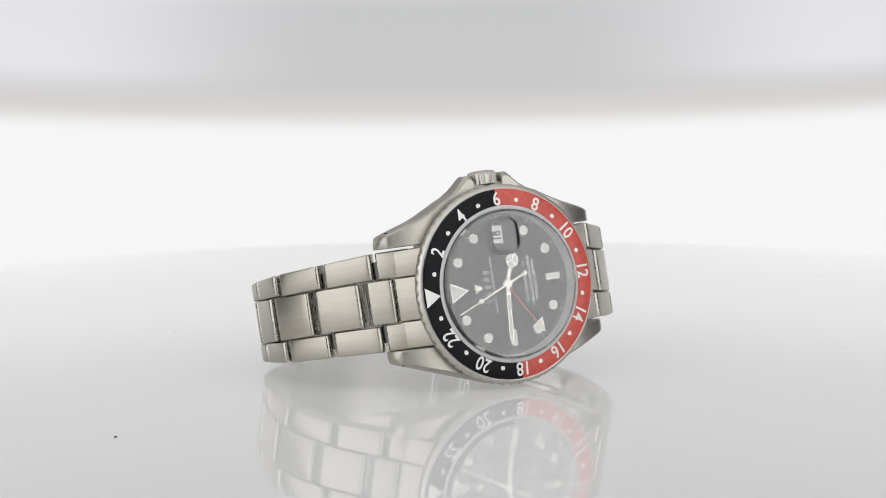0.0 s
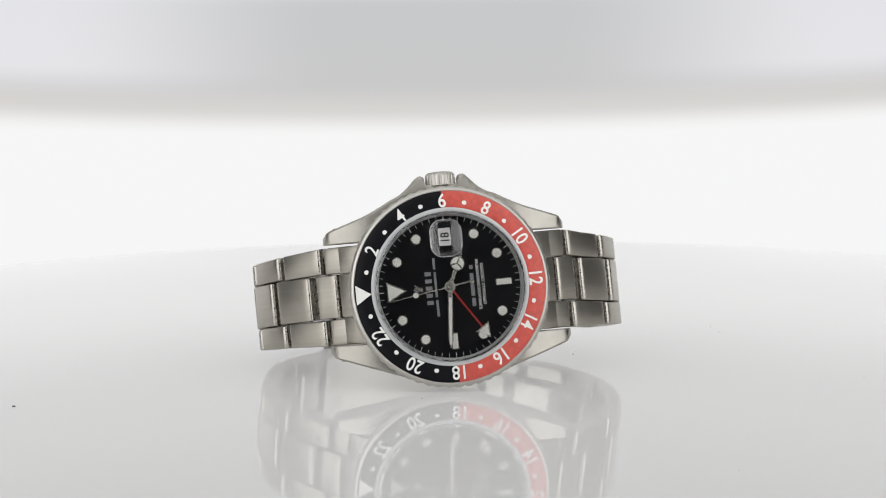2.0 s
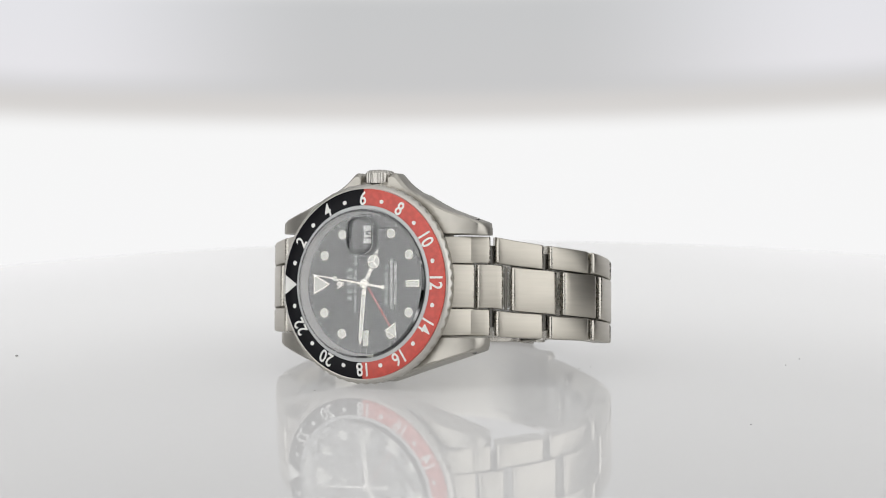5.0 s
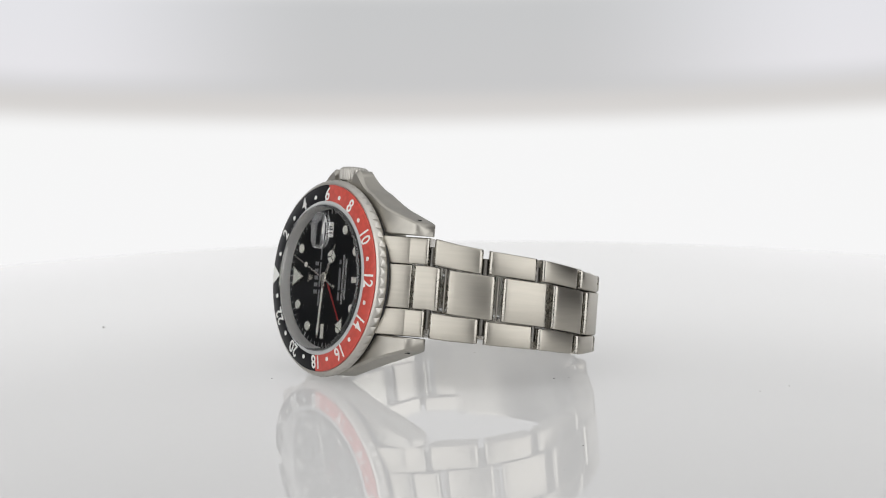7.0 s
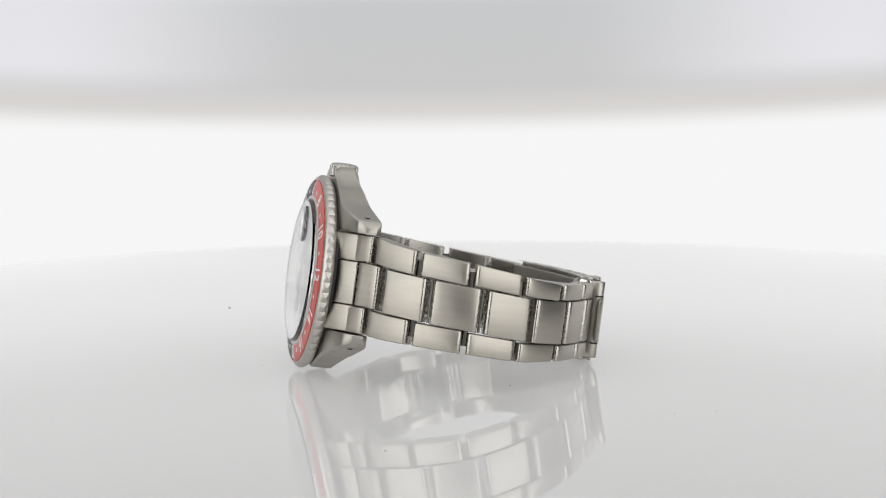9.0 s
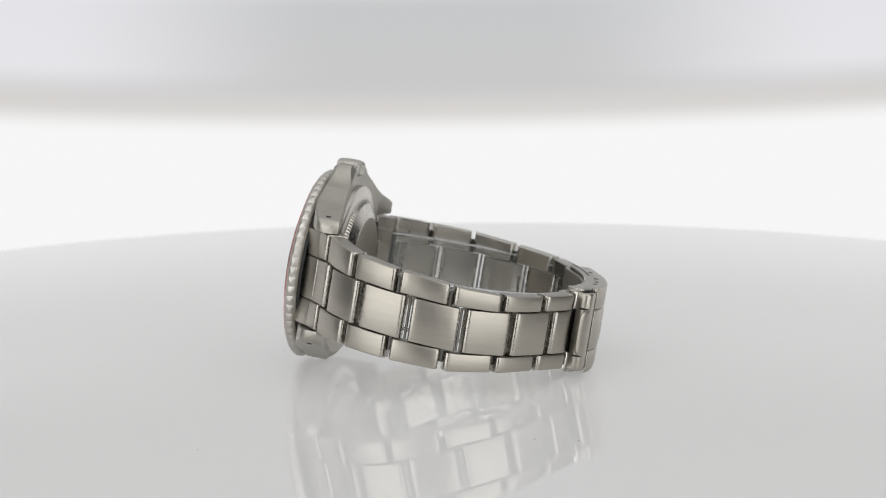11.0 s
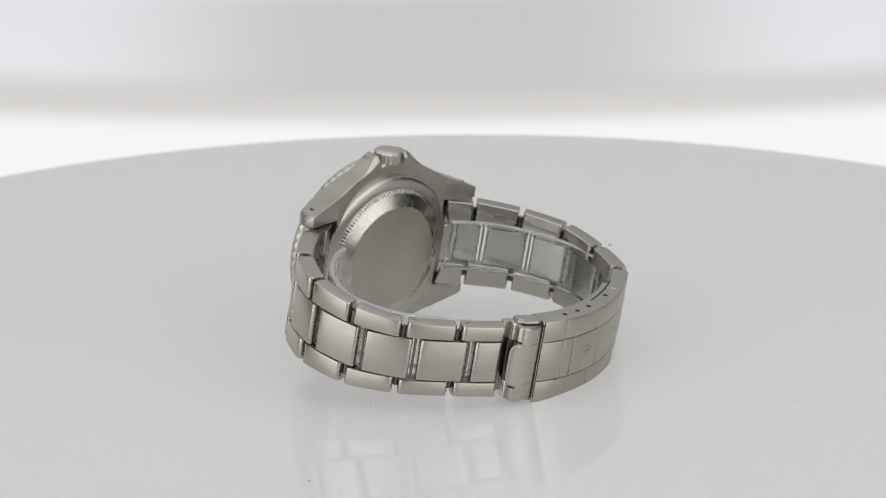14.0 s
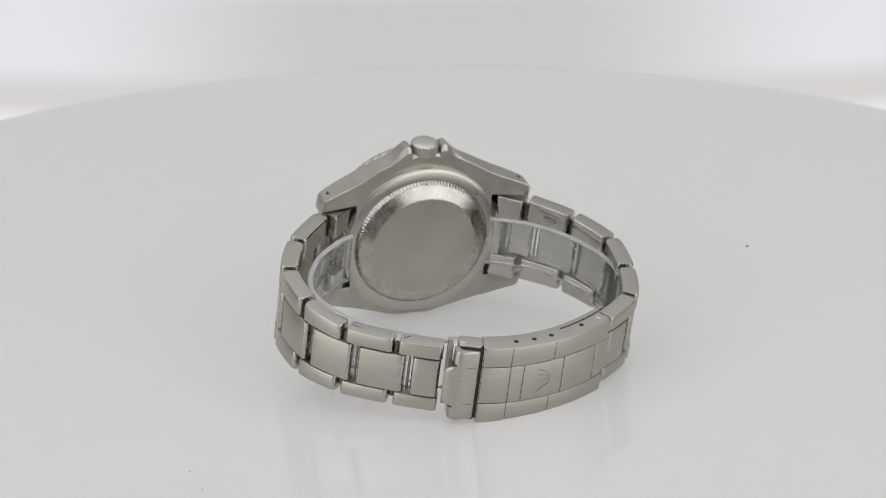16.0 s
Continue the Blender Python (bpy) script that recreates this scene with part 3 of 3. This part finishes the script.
def on_line(s):
    y, z = np.interp(s, ARC, CURVE[:, 0]), np.interp(s, ARC, CURVE[:, 1])
    y1, z1 = np.interp(s - 0.4, ARC, CURVE[:, 0]), np.interp(s - 0.4, ARC, CURVE[:, 1])
    y2, z2 = np.interp(s + 0.4, ARC, CURVE[:, 0]), np.interp(s + 0.4, ARC, CURVE[:, 1])
    d = math.hypot(y2 - y1, z2 - z1)
    return y, z, (z2 - z1) / d, -(y2 - y1) / d       # point and outward normal


def arc_of(y, z):
    return ARC[np.argmin(np.hypot(CURVE[:, 0] - y, CURVE[:, 1] - z))]


S6, S12 = arc_of(-24.9, -9.1), arc_of(24.8, -9.1)
XC = [(S6, -0.5), (S6 + 5, -1.1), (S6 + 13, -1.65), (S6 + 25, -2.3), (S6 + 37, -3.2), (S6 + 48, -3.15), (S6 + 58, -2.8), (S6 + 70, -2.5), (S6 + 85, -2.5), (S12 - 60, -2.0), (S12 - 47, -1.4),
      (S12 - 33, -0.8), (S12 - 22, -0.35), (S12 - 11, 0.05), (S12, 0.25)]
HW = [(S6, 10.0), (S6 + 11, 9.4), (S6 + 22, 9.05), (S6 + 33, 8.65), (S6 + 44, 7.9), (S6 + 55, 7.7), (S12 - 55, 7.9), (S12 - 44, 8.1), (S12 - 33, 8.5), (S12 - 22, 9.0), (S12 - 11, 9.4), (S12, 9.95)]
xc = lambda s: float(np.interp(s, *zip(*XC)))
hw = lambda s: float(np.interp(s, *zip(*HW)))


def strip(s0, s1, fx0, fx1, thick, out=0.0, n=8, r=0.55, ch=0.28, bow=0.0, wide=None, flat=0.0):
    """A piece of the bracelet from s0 to s1: fx0 and fx1 are its edges in shares of the half width; out: how far proud, or from and to; flat: how far it keeps straight."""
    bm = bmesh.new()
    ease = (0, 0.05, 0.18, 0.4, 0.68, 1.0)
    stations = [s0 + r * k for k in ease] + [s0 + r + (s1 - s0 - 2 * r) * k / n for k in range(1, n)] + [s1 - r * k for k in reversed(ease)]
    secs = []
    for s in stations:
        q = min(s - s0, s1 - s)
        drop = r - math.sqrt(max(0.0, r * r - max(0.0, r - q) ** 2))
        y, z, ny, nz = on_line(s)
        if flat:
            f = (s - s0) / (s1 - s0)
            y, z, ny, nz = [c * (1 - flat) + (a * (1 - f) + b * f) * flat for a, b, c in zip(on_line(s0), on_line(s1), (y, z, ny, nz))]
            y, z = y + 0.3 * flat * ny, z + 0.3 * flat * nz
        w = wide if wide else hw(s)
        x0, x1 = xc(s) + fx0 * w, xc(s) + fx1 * w
        rise = out[0] + (out[1] - out[0]) * (s - s0) / (s1 - s0) if isinstance(out, tuple) else out
        o0, o1 = rise - drop + bow * math.sin(math.pi * (s - s0) / (s1 - s0)), rise - thick + 0.6 * drop
        sec = []
        for x, o in ((x0, o1 + ch * 0.6), (x0, o0 - ch), (x0 + ch * 0.35, o0 - ch * 0.3), (x0 + ch, o0), (x1 - ch, o0), (x1 - ch * 0.35, o0 - ch * 0.3), (x1, o0 - ch), (x1, o1 + ch * 0.6), (x1 - ch * 0.6, o1), (x0 + ch * 0.6, o1)):
            sec.append((MM * x, MM * (y + ny * o), MM * (z + nz * o)))
        secs.append(sec)
    loft(bm, secs)
    last = len(secs) - 2
    for i, f in enumerate(bm.faces):
        st, side = divmod(i, 10)
        if st > last or st < 4 or st > last - 4:
            f.material_index = 1
        elif side in (0, 6):
            f.material_index = 2
        elif side in (7, 8, 9):
            f.material_index = 3
    uv = bm.loops.layers.uv.new("UVMap")
    bm.verts.index_update()
    for f in bm.faces:
        for lp in f.loops:
            lp[uv].uv = (lp.vert.co.x * 50, 0.05 * stations[lp.vert.index // 10])
    return bm


LINK = (brushed, end_steel, edge_steel, inner_steel)
PITCH = 11.38
MID = 4.36          # half width of the centre row, in mm


def row(s):
    """The edge of the centre row in shares of the half width."""
    return MID / hw(s)


def links(side, count):
    base, sg = (S6, 1) if side == 6 else (S12, -1)

    def span(a, b):
        return (base + a, base + b) if sg > 0 else (base - b, base - a)

    def outer(s0, s1, thick, end=1.0, **kw):
        e = row((s0 + s1) / 2) + 0.026
        for f0, f1 in ((-end, -e), (e, end)):
            P("outer_link" if end == 1.0 else "end_link", strip(s0, s1, f0, f1, thick, **kw), LINK)

    for k in range(count):
        s0, s1 = span(k * PITCH + 0.6, (k + 1) * PITCH - (0.6 if k < 5 else 1.6))
        outer(s0, s1, 3.7, bow=0.05, r=0.85, flat=0.4, ch=0.34)
        s0, s1 = span(k * PITCH + 3.8, (k + 1) * PITCH + 2.25) if k < count - 1 else span(k * PITCH + 3.8, (k + 1) * PITCH - (0.8 if k < 5 else 1.8))
        P("centre_link", strip(s0, s1, -MID, MID, 3.3, bow=0.06, r=0.85, flat=0.55, wide=1.0, ch=0.24), LINK)
    s0, s1 = span(-3.3, 2.25)
    P("centre_link", strip(s0, s1, -MID, MID, 2.9, n=5, r=0.8, flat=0.6, wide=1.0), LINK)
    # end piece between the lugs: two shoulders and a tongue
    s0, s1 = span(-7.2, -0.38)
    outer(s0, s1, 4.9, 0.995, r=0.6)
    s0, s1 = span(-7.2, -4.9)
    P("end_link", strip(s0, s1, -MID, MID, 4.9, n=5, r=0.4, wide=1.0), LINK)
    s0, s1 = span(-10.4, -3.7)
    for f0, f1 in ((-0.99, -0.45), (-0.438, 0.438), (0.45, 0.99)):
        P("end_tongue", strip(s0, s1, f0, f1, 2.6, out=(1.4, -0.15) if sg > 0 else (-0.15, 1.4), n=5, r=0.2), LINK)
    # black strip that stands for the shade between the end piece and the case back
    bm = bmesh.new()
    lo = [(r, z) for r, z in ((18.15, -9.6), (18.5, -9.6), (18.5, -8.3), (18.15, -8.3))]
    loft(bm, [[(MM * r * math.sin(a), -sg * MM * r * math.cos(a), MM * z) for r, z in lo] for a in [-0.52 + 1.04 * j / 24 for j in range(25)]])
    P("end_gap_shade", bm, shade_black, "black strip standing for the shade beside the case back")
    # dark filler barrels that stand for the shade in the joints, and pins
    for k in range(count):
        s = span(k * PITCH, k * PITCH)[0]
        y, z, ny, nz = on_line(s)
        for f0, f1 in ((-0.82, 0.02 - row(s)), (row(s) - 0.02, 0.82)):
            bm = bmesh.new()
            w = hw(s)
            loft(bm, [[(MM * (xc(s) + x * w), MM * (y + ny * -1.75 + 0.62 * math.cos(j)), MM * (z + nz * -1.75 + 0.62 * math.sin(j))) for j in [i * math.pi / 5 for i in range(10)]] for x in (f0, f1)])
            P("link_joint_shade", bm, shade_steel)
        s = span(k * PITCH + 3.0, k * PITCH + 3.0)[0]
        y, z, ny, nz = on_line(s)
        w = MID * 0.99
        bm = bmesh.new()
        loft(bm, [[(MM * (xc(s) + x), MM * (y + ny * -1.9 + 0.28 * math.cos(j)), MM * (z + nz * -1.9 + 0.28 * math.sin(j))) for j in [i * math.pi / 5 for i in range(10)]] for x in (-w, w)])
        P("link_pin", bm, stamp_steel)


links(6, 6)
links(12, 5)

# slotted screws in the edges of the two links before the clasp
for k in (4, 5):
    s = S6 + k * PITCH + 1.9
    y, z, ny, nz = on_line(s)
    y, z, x = y - 2.0 * ny, z - 2.0 * nz, xc(s) + hw(s)
    bm = bmesh.new()
    loft(bm, [[(MM * (x + dx), MM * (y + 0.8 * math.cos(j)), MM * (z + 0.8 * math.sin(j))) for j in [i * math.pi / 8 for i in range(16)]] for dx in (-0.3, 0.05)])
    screw = P("link_screw", bm, rim_steel, "slotted screw head")
    # slot drawn as a black bar in place of its shade
    bm = bmesh.new()
    a = 0.5 + 1.2 * k
    u, v = (math.cos(a), math.sin(a)), (-math.sin(a), math.cos(a))
    loft(bm, [[(MM * (x + dx), MM * (y + 0.75 * p * u[0] + 0.13 * q * v[0]), MM * (z + 0.75 * p * u[1] + 0.13 * q * v[1])) for p, q in ((-1, -1), (1, -1), (1, 1), (-1, 1))] for dx in (0.0, 0.07)])
    part("slot", bm, shade_black, screw)
# a worn stamp inside the first link, no longer legible
P("stamped_mark", strip(S12 - 0.68 * PITCH, S12 - 0.4 * PITCH, 0.68, 0.76, 0.1, out=-3.87, n=2, r=0.02, ch=0.02), stamp_steel, "worn illegible stamp")

# folding clasp
C0, C1 = S6 + 6 * PITCH, S12 - 5 * PITCH
LINE_S = C0 + 6.1
CW = 8.75
def across(profile, stations, wide):
    """A piece of the clasp: its section (along the line, outwards) drawn across the bracelet; each station: share of the half width, inset, cut at the front."""
    bm = bmesh.new()
    s_lo, s_hi = min(q for q, o in profile), max(q for q, o in profile)
    secs, marks = [], []
    for f, inset, cut in stations:
        sec = []
        for q, o in profile:
            k = (s_hi - q) / (s_hi - s_lo)
            q2 = q + cut * k + inset * (1 if k > 0.5 else -1)
            y, z, ny, nz = on_line(LINE_S + q2)
            sec.append((MM * (xc(LINE_S + q2) + f * wide), MM * (y + ny * (o - inset)), MM * (z + nz * (o - inset))))
            marks.append(0.05 * (LINE_S + q2))
        secs.append(sec)
    loft(bm, secs)
    uv = bm.loops.layers.uv.new("UVMap")
    bm.verts.index_update()
    for f in bm.faces:
        for lp in f.loops:
            lp[uv].uv = (lp.vert.co.x * 50, marks[lp.vert.index])
    return bm


# rolled flap with a finger lip, hinged between two side rails
ROLL = [(-0.34, -0.6), (-0.34, 0.72), (-0.5, 0.92), (-1.25, 1.15), (-2.4, 1.55), (-3.5, 1.9), (-4.2, 1.98), (-4.75, 1.85), (-5.2, 1.45), (-5.45, 0.85), (-5.5, 0.1), (-5.35, -0.7)]
ends = [(-0.93, 0.45, 0), (-0.925, 0.2, 0), (-0.905, 0.06, 0), (-0.88, 0, 0)]
flap = P("clasp_flap", across(ROLL, ends + [(-0.45, 0, 0), (0, 0, 0), (0.45, 0, 0)] + [(-f, i, c) for f, i, c in reversed(ends)], CW), brushed, "rolled folding flap of the clasp")
LIP = [(-3.8, 1.2), (-3.8, 2.0), (-4.6, 2.12), (-5.8, 2.1), (-6.6, 1.95), (-6.95, 1.7), (-6.9, 1.4), (-6.5, 1.2), (-5.0, 1.1)]
front = [(-0.53, 0.1, 2.2), (-0.525, 0, 1.7), (-0.51, 0, 1.1), (-0.48, 0, 0.6), (-0.43, 0, 0.25), (-0.36, 0, 0.06), (-0.28, 0, 0)]
P("clasp_lip", across(LIP, front + [(0, 0, 0)] + [(-f, i, c) for f, i, c in reversed(front)], CW), brushed, "rounded finger lip of the flap")
for sx in (-1, 1):
    # notches and creases as dark pieces laid on in place of their shade
    P("clasp_notch_shade", strip(LINE_S - 5.6, LINE_S - 4.7, sx * 0.565 - 0.02, sx * 0.565 + 0.02, 1.0, out=(1.3, 2.02), wide=CW, n=2, r=0.1, ch=0.05), shade_black, "small black block for the shade of a notch beside the lip")
    P("clasp_crease_shade", strip(LINE_S - 2.9, LINE_S - 0.7, sx * 0.5 - 0.006, sx * 0.5 + 0.006, 0.4, out=(1.715, 1.04), wide=CW, n=2, r=0.05, ch=0.02), shade_steel, "short dark strip for the shade of a pressed crease")
    P("clasp_tab", strip(C0 + 0.15, LINE_S - 0.5, sx * 0.72 - 0.21, sx * 0.72 + 0.21, 2.8, out=-0.7, n=6, r=0.5, wide=CW), polished, "polished tab under the flap")
    P("clasp_rail", strip(LINE_S - 5.1, LINE_S + 0.5, sx * 0.965 - 0.035, sx * 0.965 + 0.035, 3.9, out=(-0.3, 0.1), n=6, r=1.5, wide=CW), edge_steel, "rounded side rail of the clasp")
# cover: one shell with pressed panels that stand slightly proud
P("clasp_cover", strip(LINE_S + 0.32, C1 - 0.6, -1.0, 1.0, 4.8, out=0.5, wide=CW, n=24, r=0.35), LINK, "brushed clasp cover with pressed panels")
for f0, f1 in ((-1.035, -0.503), (-0.491, 0.491), (0.503, 1.02)):
    P("clasp_panel", strip(LINE_S + 0.5, LINE_S + 6.35, f0, f1, 0.7, out=0.88, wide=CW, n=4, r=0.2, ch=0.18), LINK, "raised band of the cover")
for f0, f1 in ((-0.975, -0.503), (0.503, 0.975)):
    P("clasp_panel", strip(LINE_S + 6.45, LINE_S + 16.0, f0, f1, 0.5, out=0.72, wide=CW, r=0.12, ch=0.12), LINK, "pressed panel of the cover")
    P("clasp_panel", strip(LINE_S + 16.1, C1 - 0.9, f0, f1, 0.5, out=0.74, wide=CW, r=0.12, ch=0.12), LINK, "pressed panel of the cover")
for a, b in ((LINE_S + 6.45, LINE_S + 9.2), (LINE_S + 9.4, LINE_S + 18.6), (LINE_S + 18.8, C1 - 4.6)):
    P("clasp_panel", strip(a, b, -0.491, 0.491, 0.5, out=0.75, wide=CW, r=0.14, ch=0.12), LINK, "pressed panel of the cover")
P("clasp_panel", strip(C1 - 4.3, C1 - 1.2, -0.491, 0.491, 0.4, out=0.76, wide=CW, r=0.3, n=4), LINK, "narrow end bar of the clasp")
P("centre_link", strip(C1 - 0.4, C1 + 2.2, -MID, MID, 2.9, r=0.5, n=4, wide=1.0), LINK)
# folded blades inside the clasp, and black strips for the shade of the slots beside them
for sx in (-1, 1):
    P("clasp_slot_shade", strip(LINE_S + 19.5, C1 + 1.5, sx - 0.004, sx + 0.004, 0.35, out=-2.75, wide=CW, n=10, r=0.1, ch=0.02), shade_black, "black strip for the shade between cover and folding blade")
    P("clasp_slot_shade", strip(LINE_S - 4.3, LINE_S - 0.2, sx * 0.935 - 0.01, sx * 0.935 + 0.01, 0.5, out=(0.35, 0.75), wide=CW, n=4, r=0.1, ch=0.03), shade_black, "black strip for the shade between flap and side rail")
P("clasp_slot_shade", strip(C1 - 0.75, C1 + 0.5, -0.93, 0.93, 2.6, out=-0.3, wide=CW, n=2, r=0.1, ch=0.1), shade_black, "black block for the shade at the end of the cover")
# black strip laid under the seam as its shade
P("clasp_seam_shade", strip(LINE_S - 4.4, LINE_S + 0.6, -0.945, 0.945, 0.9, out=(0.1, 0.35), wide=CW, r=0.3, n=4), shade_black, "black strip for the shade between flap and cover")
P("clasp_blade", strip(C0 - 1.0, C1 + 1.5, -0.93, 0.93, 1.2, out=-3.4, n=24, r=0.2, wide=8.4), edge_steel, "thin steel folding blade")
# inner blade coloured dark for the shade in the hollow under the flap
P("clasp_blade", strip(C0 - 0.2, LINE_S - 0.6, -0.5, 0.5, 0.5, out=(-1.3, -0.6), n=6, r=0.2, wide=CW), shade_steel, "inner blade behind the flap, darkened for the shade there")
for q in (LINE_S - 3.9, C1 - 2.2):
    y, z, ny, nz = on_line(q)
    y, z = y - 1.5 * ny, z - 1.5 * nz
    for sx in (-1, 1):
        x = xc(q) + sx * CW * 1.0
        bm = bmesh.new()
        loft(bm, [[(MM * (x + sx * dx), MM * (y + r * math.cos(j)), MM * (z + r * math.sin(j))) for j in [i * math.pi / 8 for i in range(16)]] for dx, r in ((-0.3, 0.62), (0.04, 0.62), (0.1, 0.5))])
        P("clasp_pin", bm, polished, "round riveted pin end")
# pin holes as black plugs for their shade; the fourth is steel
for k in range(5):
    s = LINE_S + 7.8 + 4.2 * k
    y, z, ny, nz = on_line(s)
    y, z = y - 1.7 * ny, z - 1.7 * nz
    x = xc(s) + CW * 1.0
    bm = bmesh.new()
    loft(bm, [[(MM * (x + dx), MM * (y + 0.52 * math.cos(j)), MM * (z + 0.52 * math.sin(j))) for j in [i * math.pi / 6 for i in range(12)]] for dx in (-0.3, 0.05)])
    P("clasp_hole", bm, shade_black if k != 3 else edge_steel, "small pin hole")
# pressed emblem: five plain strokes that fan out
EM = LINE_S + 14.8
for k in range(5):
    c = -0.075 + 0.0375 * k
    bm = bmesh.new()
    secs = []
    for q in range(5):
        s = EM + 1.3 - q * 0.72
        y, z, ny, nz = on_line(s)
        m0 = xc(s) + CW * (c * (0.9 + 0.75 * q))
        hw0 = 0.36 - 0.04 * q
        secs.append([(MM * (m0 + x), MM * (y + ny * o), MM * (z + nz * o)) for x, o in ((-hw0, 0.55), (-hw0 * 0.6, 0.88), (hw0 * 0.6, 0.88), (hw0, 0.55))])
    loft(bm, secs)
    P("emblem_stroke", bm, edge_steel, "pressed emblem stroke")
    bm = bmesh.new()
    s = EM + 1.3 - 4.75 * 0.72
    y, z, ny, nz = on_line(s)
    m0 = xc(s) + CW * c * 4.4
    loft(bm, [[(MM * (m0 + r * math.cos(j)), MM * (y + ny * o - nz * r * math.sin(j)), MM * (z + nz * o + ny * r * math.sin(j))) for j in [i * math.pi / 5 for i in range(10)]] for r, o in ((0.32, 0.6), (0.27, 0.85), (0.12, 0.92))])
    P("emblem_dot", bm, edge_steel, "pressed emblem dot")

# clear plastic strip that keeps the loop open
holder = new("bracelet_holder")
tagged(holder, "clear bent plastic strip inside the bracelet loop", "holder")
bm = bmesh.new()
secs = []
HOLD = catmull([(-18.5, -15.4), (-22.5, -17.4), (-29.0, -24.0), (-32.8, -34.0), (-29.0, -43.8), (-20.0, -50.6), (-8.0, -56.6), (5.0, -58.6), (17.0, -57.0), (27.5, -52.0), (34.2, -43.0),
                (34.6, -31.0), (29.0, -21.5), (22.0, -16.5), (13.6, -14.2)], 8)
for i, (y, z) in enumerate(HOLD):
    d = HOLD[min(i + 1, len(HOLD) - 1)] - HOLD[max(i - 1, 0)]
    ny, nz = d[1] / np.linalg.norm(d), -d[0] / np.linalg.norm(d)
    c = 0.9 - 2.6 * (1 - abs(i / (len(HOLD) - 1) * 2 - 1)) + 1.2 * max(0.0, (i / (len(HOLD) - 1) - 0.6) / 0.4) ** 1.5
    secs.append([(MM * (c + x), MM * (y + ny * o), MM * (z + nz * o)) for x, o in ((-5.4, 0), (-5.1, 0.55), (5.1, 0.55), (5.4, 0), (5.1, -0.55), (-5.1, -0.55))])
loft(bm, secs)
strip_ob = part("plastic_strip", bm, clear_plastic, holder)
strip_ob.visible_shadow = False
for sx in (-1, 1):
    bm = bmesh.new()
    secs = []
    for i, (y, z) in enumerate(HOLD):
        d = HOLD[min(i + 1, len(HOLD) - 1)] - HOLD[max(i - 1, 0)]
        ny, nz = d[1] / np.linalg.norm(d), -d[0] / np.linalg.norm(d)
        c = 0.9 - 2.6 * (1 - abs(i / (len(HOLD) - 1) * 2 - 1)) + 1.2 * max(0.0, (i / (len(HOLD) - 1) - 0.6) / 0.4) ** 1.5
        secs.append([(MM * (c + sx * x), MM * (y + ny * o), MM * (z + nz * o)) for x, o in ((5.45, -0.6), (5.7, -0.4), (5.7, 0.4), (5.45, 0.6))])
    loft(bm, secs)
    part("strip_edge", bm, edge_plastic, holder, "milky cut edge")


# ---- what moves ----
def motions():
    walk(table, [(t, table_pose(a, b)) for t, a, b in TURN])
    walk(watch, [(t, table_pose(a, b) @ WATCH) for t, a, b in TURN])
    walk(holder, [(t, table_pose(a, b) @ WATCH) for t, a, b in TURN])
    walk(seconds_hand, [(t, Matrix.Rotation(-radians(-21.0 + 6.0 * t), 4, "Z")) for t in range(0, 17, 2)])


motions()
